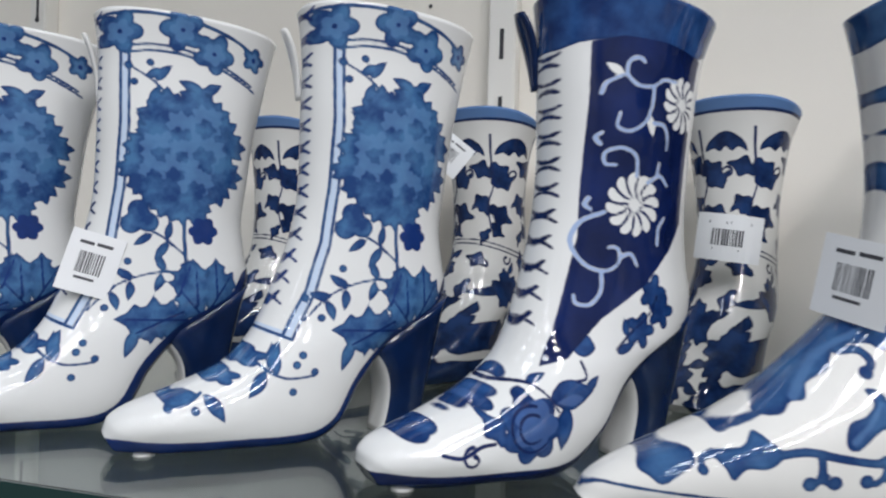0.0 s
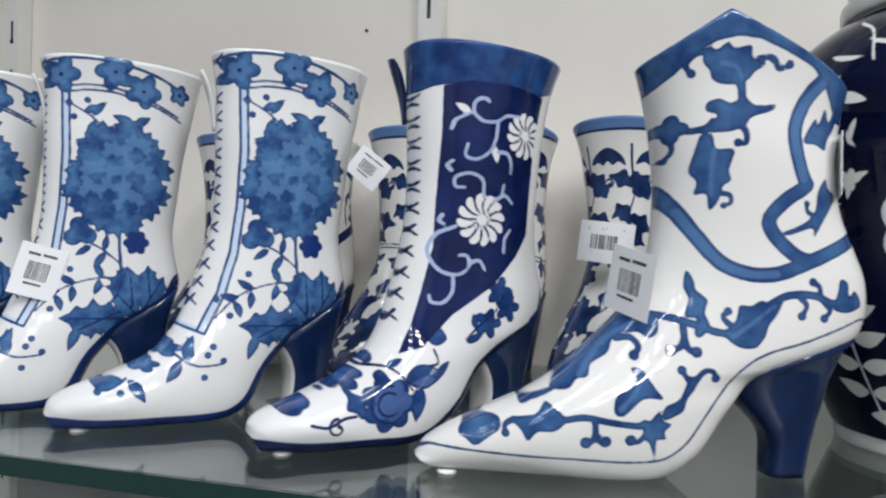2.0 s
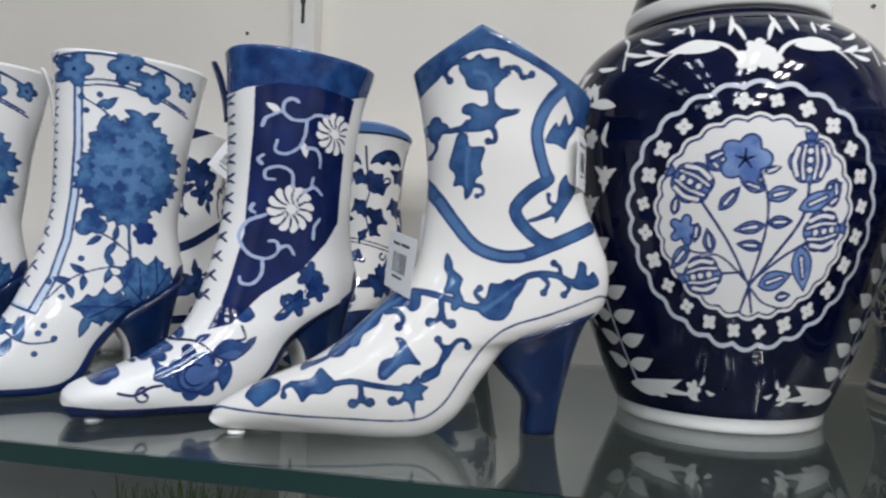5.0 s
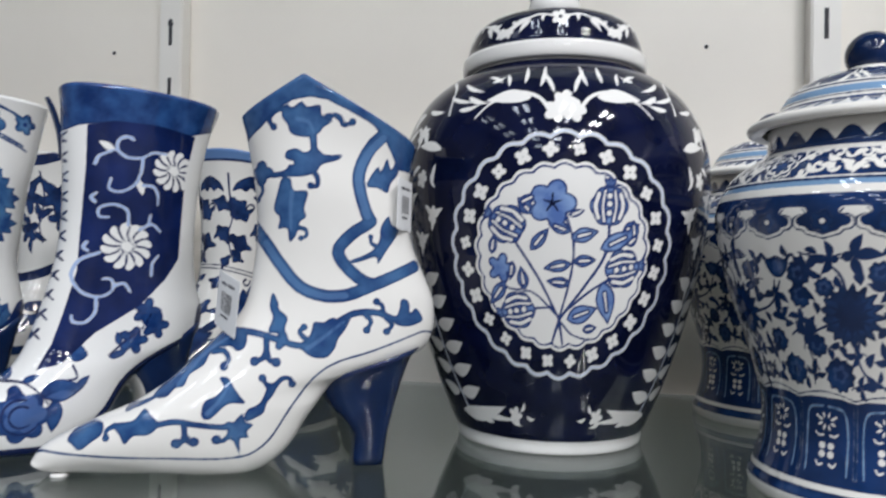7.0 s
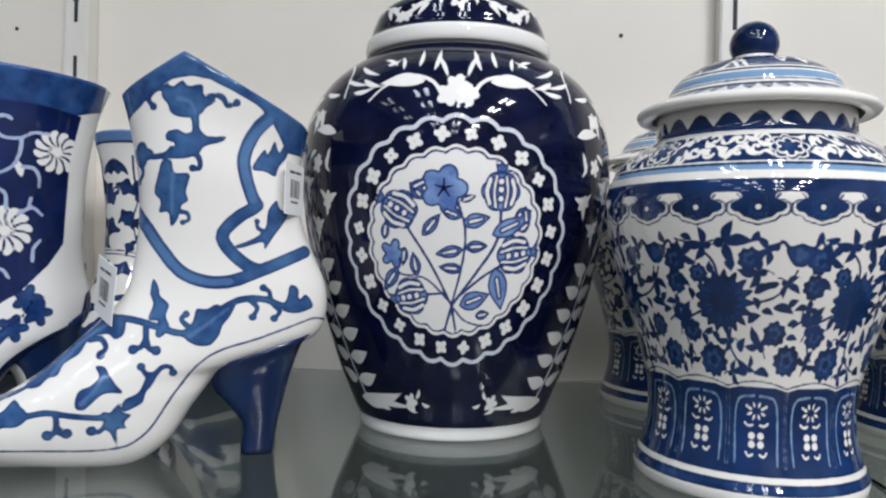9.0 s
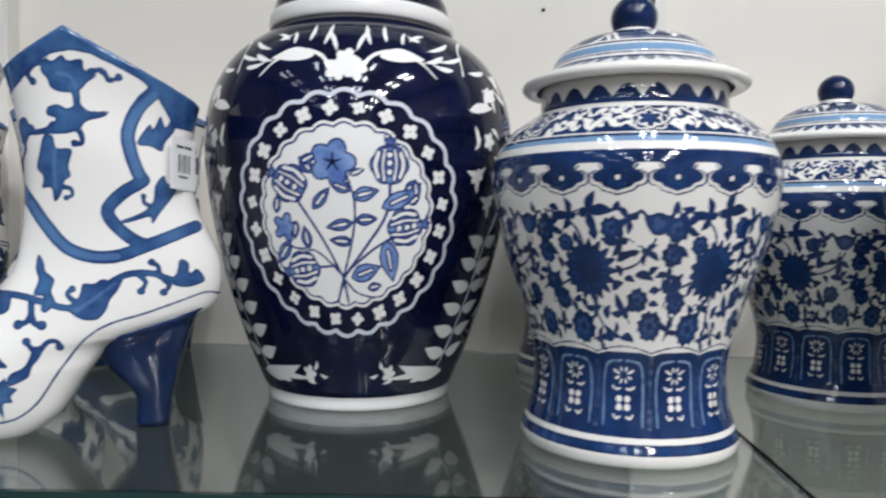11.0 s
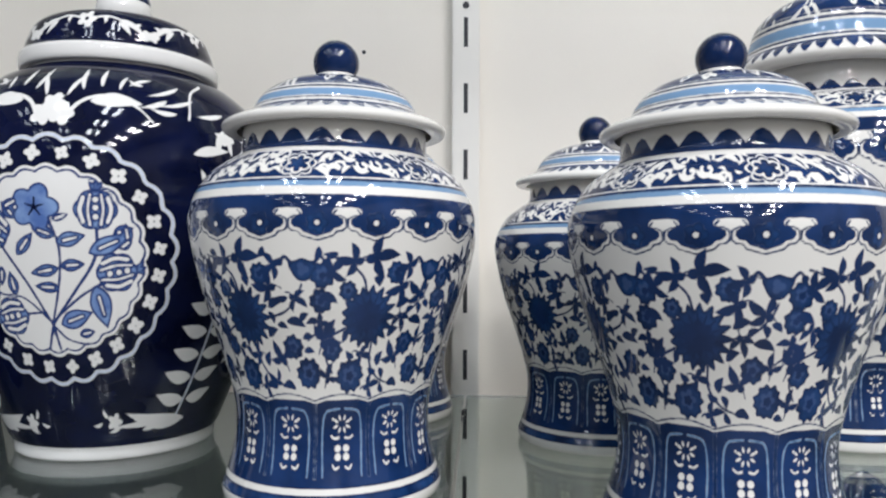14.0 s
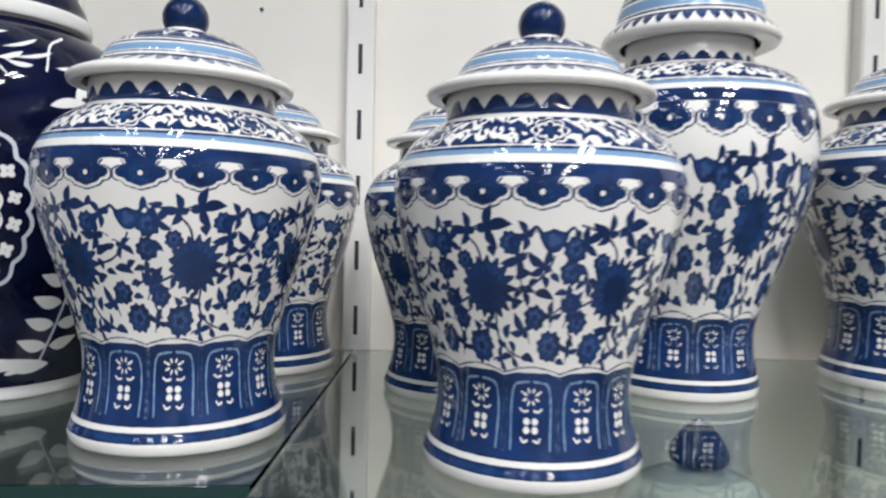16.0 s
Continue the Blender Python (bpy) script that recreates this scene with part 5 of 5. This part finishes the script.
def boot_heel(top, bottom, wt, wb, material, parent, breast=None, bow=0.0, curve=0.8, foot=0.0, lean=lambda f: f):
    """top, bottom: front and back (x, z) of the heel block, in cm."""
    bm = bmesh.new()
    rows = []
    n = 14
    for k in range(n + 1):
        f = k / n
        g = f ** curve
        x0 = top[0][0] + (bottom[0][0] - top[0][0]) * lean(f) + bow * math.sin(math.pi * f ** 0.7) - foot * max(0.0, f - 0.75)
        z0 = top[0][1] + (bottom[0][1] - top[0][1]) * f
        x1 = top[1][0] + (bottom[1][0] - top[1][0]) * g + foot * max(0.0, f - 0.75)
        z1 = top[1][1] + (bottom[1][1] - top[1][1]) * f
        w = wt + (wb - wt) * g
        ring = []
        for j in range(24):
            a = 2 * math.pi * j / 24
            c, s = math.cos(a), math.sin(a)
            c, s = math.copysign(abs(c) ** 0.5, c), math.copysign(abs(s) ** 0.6, s)
            ring.append(bm.verts.new((((x0 + x1) / 2 + (x1 - x0) / 2 * c) / 100, w * s / 100, ((z0 + z1) / 2 + (z1 - z0) / 2 * c) / 100)))
        rows.append(ring)
    for a, b in zip(rows, rows[1:]):
        for j in range(24):
            f = bm.faces.new((a[j], a[(j + 1) % 24], b[(j + 1) % 24], b[j]))
            if breast and 9 <= j <= 14:
                f.material_index = 1
    bm.faces.new(rows[-1])
    bm.faces.new(rows[0][::-1])
    bmesh.ops.recalc_face_normals(bm, faces=bm.faces[:])
    return part("heel", bm, [material] + ([breast] if breast else []), parent, "", True)


def boot_pose(x, y, angle):
    return pose(x, y, SHELF_Z + 0.0003, 0, 0, angle)


HEEL = (((9.9, 3.6), (14.15, 6.3)), ((10.9, 0), (12.9, 0)), 1.75, 1.1)
boot = empty("porcelain_boot", boot_pose(-0.029, 0.158, 48), "white porcelain lace-up boot painted with a blue peony", "boot figurine", "porcelain boots")
boot_upper("upper", B_RINGS, WIDE, PEONY_GLAZE, boot, paint_peony, cols=210, rows=270)
boot_heel(*HEEL, NAVY, boot, CREAM, 0.75)
for x, y in ((-0.126, 0.1395), (-0.222, 0.128)):
    copy_thing(boot, boot_pose(x, y, 48))
e = empty("porcelain_boot", boot_pose(0.0774, 0.1644, 48), "porcelain lace-up boot with navy shaft panel and white scrolls", "boot figurine", "porcelain boots")
boot_upper("upper", C_RINGS, WIDE, PANEL_GLAZE, e, paint_panel, cols=210, rows=270)
boot_heel(*HEEL, NAVY, e, CREAM, 0.75)
e = empty("porcelain_boot", boot_pose(0.1487, 0.176, 21), "white porcelain cowboy boot painted with blue leaf scrolls", "boot figurine", "porcelain boots")
boot_upper("upper", D_RINGS, WIDE, SCROLL_GLAZE, e, paint_cowboy, peak=2.0, cols=230, rows=280, flare=0.1)
boot_heel(((12.5, 4.2), (17.2, 5.7)), ((14.15, 0), (15.45, 0)), 2.0, 0.8, NAVY, e, curve=0.62, foot=0.5, lean=lambda f: 0.12 * f + 0.88 * (lambda s: s * s * (3 - 2 * s))(min(1.0, max(0.0, (f - 0.15) / 0.55))))
back = empty("porcelain_boot", boot_pose(0.175, 0.335, 72), "porcelain boot painted with dark blue leaf scrolls in the back row", "boot figurine", "porcelain boots")
boot_upper("upper", K_RINGS, K_WIDE, LEAF_GLAZE, back, paint_leaves, cols=170, rows=220)
boot_heel(((8.6, 4.6), (11.4, 6.0)), ((9.2, 0), (10.6, 0)), 1.9, 1.0, NAVY, back, bow=0.4)
for x in (0.095, 0.016, -0.145):
    copy_thing(back, boot_pose(x, 0.335, 72))


def paint_piped(U, V, side, Y):
    """Star blossoms on white, a wavy dark rim and a broad swag over the ankle."""
    p = Paint(np.arctan2(Y, np.clip(8.4 - U, -3.2, 2.2)) * 2.5, V)
    rng = random.Random(6)
    p.curve("ink", [(-7.8, 11.5), (-4.5, 9.6), (-2, 8.3), (0, 7.8), (2, 8.3), (4.5, 9.6), (7.8, 11.5)], 0.75, n=40)
    for k in range(5):
        c = k * 3.2 - 6.4
        for y, r in ((14.2, 1.15), (11.6 + (k % 2), 0.9), (5.2, 1.1), (2.3, 0.9)):
            x = c + rng.uniform(-0.5, 0.5)
            p.bloom("wash", (x, y), r, 5, 0.35, ang=rng.random() * 3)
            p.dot("ink", (x, y), 0.2)
            for q in range(3):
                a = rng.uniform(0, 360)
                p.leaf("wash", (x + r * 0.8 * math.cos(radians(a)), y + r * 0.8 * math.sin(radians(a))), a + 25, 1.3, 0.5, bend=0.15)
        p.curve("ink", [(c + 1.6, 16.2), (c + 1.3, 14.0), (c + 1.7, 12.0), (c + 1.4, 10.6)], 0.14)
        p.scroll("ink", (c + 1.4, 12.8), 0.5, rng.uniform(0, 360), 260, 0.17)
        p.scroll("ink", (c + 1.4, 3.8), 0.5, rng.uniform(0, 360), 260, 0.17)
    p.band("ink", np.abs(V.ravel() - 17.5 - 0.45 * np.sin(p.u * 1.1)) - 0.4)
    return p.out()


piped = empty("porcelain_boot", boot_pose(-0.064, 0.335, 72), "white porcelain boot with a wavy dark rim and blue star blossoms", "boot figurine", "porcelain boots")
boot_upper("upper", K_RINGS, K_WIDE, LEAF_GLAZE, piped, paint_piped, cols=170, rows=220)
boot_heel(((8.6, 4.6), (11.4, 6.0)), ((9.2, 0), (10.6, 0)), 1.9, 1.0, NAVY, piped, bow=0.4)

# ---- rim flaps of the lace-up boots ----


def flap(parent, material):
    """The far edge of the laced opening, curling forward above the laces."""
    bm = bmesh.new()
    rows = []
    for k in range(13):
        f = k / 12
        cx, cz = 7.3 - 0.15 * f - 0.55 * f**2.5, 14.8 + 3.1 * f
        half = 0.25 + 0.45 * f * (1 - 0.8 * f**6)
        ring = []
        for j in range(10):
            a = 2 * math.pi * j / 10
            ring.append(bm.verts.new(((cx + 0.13 * math.cos(a)) / 100, (1.0 + 0.25 * f + half * math.sin(a)) / 100, cz / 100)))
        rows.append(ring)
    for a, b in zip(rows, rows[1:]):
        for j in range(10):
            bm.faces.new((a[j], a[(j + 1) % 10], b[(j + 1) % 10], b[j]))
    bm.faces.new(rows[-1])
    bm.faces.new(rows[0][::-1])
    bmesh.ops.recalc_face_normals(bm, faces=bm.faces[:])
    return part("flap", bm, material, parent, "", True)


# ---- price tags ----


def price_tag(x, y, z, facing, roll, w, h, parent, bend=0.0, lift=0.0012):
    """x, y, z in decimetres; facing: degrees from straight ahead; w, h in cm; bend: radius in cm of the curl."""
    n, m = 12, 6

    def place(u, v, d):
        u, v = u * w / 2, v * h / 2
        if bend:
            a = u / bend
            return ((bend + d) * math.sin(a) / 100, (bend - (bend + d) * math.cos(a)) / 100, v / 100)
        return (u / 100, (-d + 0.12 * (u / w) ** 2 * 4 * 0.3) / 100, v / 100)

    bm = bmesh.new()
    grid = {}
    for s, d in ((0, 0.0), (1, 0.03)):
        for i in range(n + 1):
            for k in range(m + 1):
                grid[s, i, k] = bm.verts.new(place(2 * i / n - 1, 2 * k / m - 1, d))
    for i in range(n):
        for k in range(m):
            bm.faces.new([grid[1, i + a, k + b] for a, b in ((0, 0), (1, 0), (1, 1), (0, 1))])
            bm.faces.new([grid[0, i + a, k + b] for a, b in ((0, 1), (1, 1), (1, 0), (0, 0))])
    for i in range(n):
        for k, o in ((0, 0), (m, 1)):
            q = [grid[0, i, k], grid[0, i + 1, k], grid[1, i + 1, k], grid[1, i, k]]
            bm.faces.new(q if not o else q[::-1])
    for k in range(m):
        for i, o in ((0, 1), (n, 0)):
            q = [grid[0, i, k], grid[0, i, k + 1], grid[1, i, k + 1], grid[1, i, k]]
            bm.faces.new(q if not o else q[::-1])
    tag = part("price_tag", bm, PAPER, parent, "white paper price label")
    here = pose(x / 10, y / 10, z / 10, 0, 0, facing) @ pose(0, -lift, 0, 0, roll, 0)
    tag.matrix_basis = parent.matrix_basis.inverted() @ here
    bars = bmesh.new()
    r = random.Random(int(x * 1000))

    def bar(u0, u1, v0, v1):
        vs = [bars.verts.new(place(u, v, 0.036)) for u, v in ((u0, v0), (u1, v0), (u1, v1), (u0, v1))]
        bars.faces.new(vs)

    u = -0.5
    while u < 0.42:
        t = r.choice((0.02, 0.035, 0.055))
        bar(u, u + t, -0.35, 0.35)
        u += t + r.choice((0.02, 0.035, 0.05))
    bar(-0.62, -0.1, 0.58, 0.68)
    bar(0.0, 0.6, 0.6, 0.7)
    bar(-0.45, 0.3, -0.55, -0.47)
    tagged(part("barcode", bars, INKM, tag, "printed black bars"), kind="stuff")
    return tag


boots = [o for o in bpy.data.objects if o.get("category") == "boot figurine"]


def boot_at(x, y):
    return min(boots, key=lambda o: (o.matrix_basis.translation.xy - Vector((x, y))).length)


price_tag(-0.655, 1.81, 13.645, 44, 16, 2.2, 2.7, boot_at(-0.126, 0.1395), 0.0, 0.002)
price_tag(2.30, 1.96, 13.69, -42, 12, 2.5, 2.6, boot_at(0.1487, 0.176))
price_tag(1.965, 3.70, 13.872, 2, 6, 3.7, 2.6, boot_at(0.175, 0.335), bend=2.6, lift=0.003)
price_tag(0.323, 3.62, 14.368, 12, 38, 2.6, 2.2, boot_at(0.016, 0.335))
price_tag(0.661, 2.49, 14.387, 68, 3, 2.4, 2.5, boot_at(-0.029, 0.158))
price_tag(3.04, 2.22, 14.16, 87, 2, 2.3, 2.4, boot_at(0.1487, 0.176))
flap(boot_at(-0.029, 0.158), CREAM)
flap(boot_at(-0.126, 0.1395), CREAM)
flap(boot_at(-0.222, 0.128), CREAM)
flap(boot_at(0.0774, 0.1644), NAVY)
for ob in boots:
    if ob.matrix_basis.translation.y < 0.19:
        pad = bmesh.new()
        bmesh.ops.create_cone(pad, cap_ends=True, segments=20, radius1=0.0042, radius2=0.0036, depth=0.0012)
        bmesh.ops.translate(pad, verts=pad.verts[:], vec=(0.012, -0.006, 0.0004))
        part("foot_pad", pad, CREAM, ob, "small white glaze pad", True)

# ---- below the glass ----
e = empty("white_jar", pose(0.789, 0.318, LOW_Z), "white porcelain jar with navy pointed knob on the lower shelf", "jar")
lathe("body", [(0.5, 0.2), (4.8, 0.2), (5.1, 0.0), (5.3, 0.8), (6.6, 7.0), (7.0, 12.0), (6.0, 16.5), (4.6, 18.3), (4.3, 18.6)], CREAM, e, 72, 60)
lid = lathe("lid", [(4.5, 18.45), (4.9, 18.5), (4.9, 18.9), (4.0, 20.2), (2.0, 21.3), (1.0, 21.6)], CREAM, e, 72, 30)
lathe("knob", [(1.0, 21.5), (1.6, 21.85), (1.75, 22.3), (1.35, 23.2), (0.65, 24.0), (0.05, 24.35)], NAVY, lid, 48, 24)

LEAFM = plain("plastic_grass", (0.10, 0.17, 0.035), 0.45, 0.5, 80)
POTM = plain("white_pot", (0.7, 0.7, 0.68), 0.4, 0.04)


def grass_pot(x, y, height, seed):
    e = empty("potted_grass", pose(x, y, LOW_Z), "small white pot with spiky artificial green grass", "plant", "potted grasses")
    lathe("pot", [(0.3, 0.1), (2.4, 0.0), (2.6, 0.3), (3.2, 6.0), (3.3, 6.5), (3.0, 6.5), (2.9, 5.6), (0.2, 5.6)], POTM, e, 40, 30)
    r = random.Random(seed)
    bm = bmesh.new()
    for k in range(420):
        a, lean = r.uniform(0, 2 * math.pi), r.uniform(0.05, 0.42)
        base = Vector((r.uniform(-0.018, 0.018), r.uniform(-0.018, 0.018), 0.056))
        L = (height - 0.056) * r.uniform(0.7, 1.0)
        side = Vector((-math.sin(a), math.cos(a), 0)) * 0.0021
        out = Vector((math.cos(a), math.sin(a), 0))
        prev = None
        for q in range(5):
            f = q / 4
            c = base + out * (lean * L * f**1.7) + Vector((0, 0, L * f * (1 - 0.25 * lean * f)))
            w = side * (1 - 0.9 * f)
            pair = (bm.verts.new(c - w), bm.verts.new(c + w))
            if prev:
                bm.faces.new((prev[0], prev[1], pair[1], pair[0]))
            prev = pair
    part("foliage", bm, LEAFM, e, "spiky green blades", True)


grass_pot(0.036, 0.27, 0.198, 1)
grass_pot(0.071, 0.28, 0.204, 2)

# ---- marks on the back panel ----
wall = bpy.data.objects["wall_back"]
for x, z in ((-0.0295, 1.573), (0.484, 1.561)):
    bm = bmesh.new()
    bmesh.ops.create_cone(bm, cap_ends=True, segments=12, radius1=0.0016, radius2=0.0016, depth=0.001)
    bmesh.ops.rotate(bm, verts=bm.verts[:], matrix=Matrix.Rotation(radians(90), 3, "X"))
    bmesh.ops.translate(bm, verts=bm.verts[:], vec=(x, WALL_Y + 0.0037, z))
    part("nail_hole", bm, SLOT, wall)
for up in [o for o in bpy.data.objects if o.name.startswith("shelf_upright")]:
    for z in (1.592, 1.278):
        bm = bmesh.new()
        bmesh.ops.create_cone(bm, cap_ends=True, segments=14, radius1=0.0026, radius2=0.0026, depth=0.001)
        bmesh.ops.rotate(bm, verts=bm.verts[:], matrix=Matrix.Rotation(radians(90), 3, "X"))
        bmesh.ops.translate(bm, verts=bm.verts[:], vec=(0, -0.0121, z))
        part("screw_hole", bm, SLOT, up)
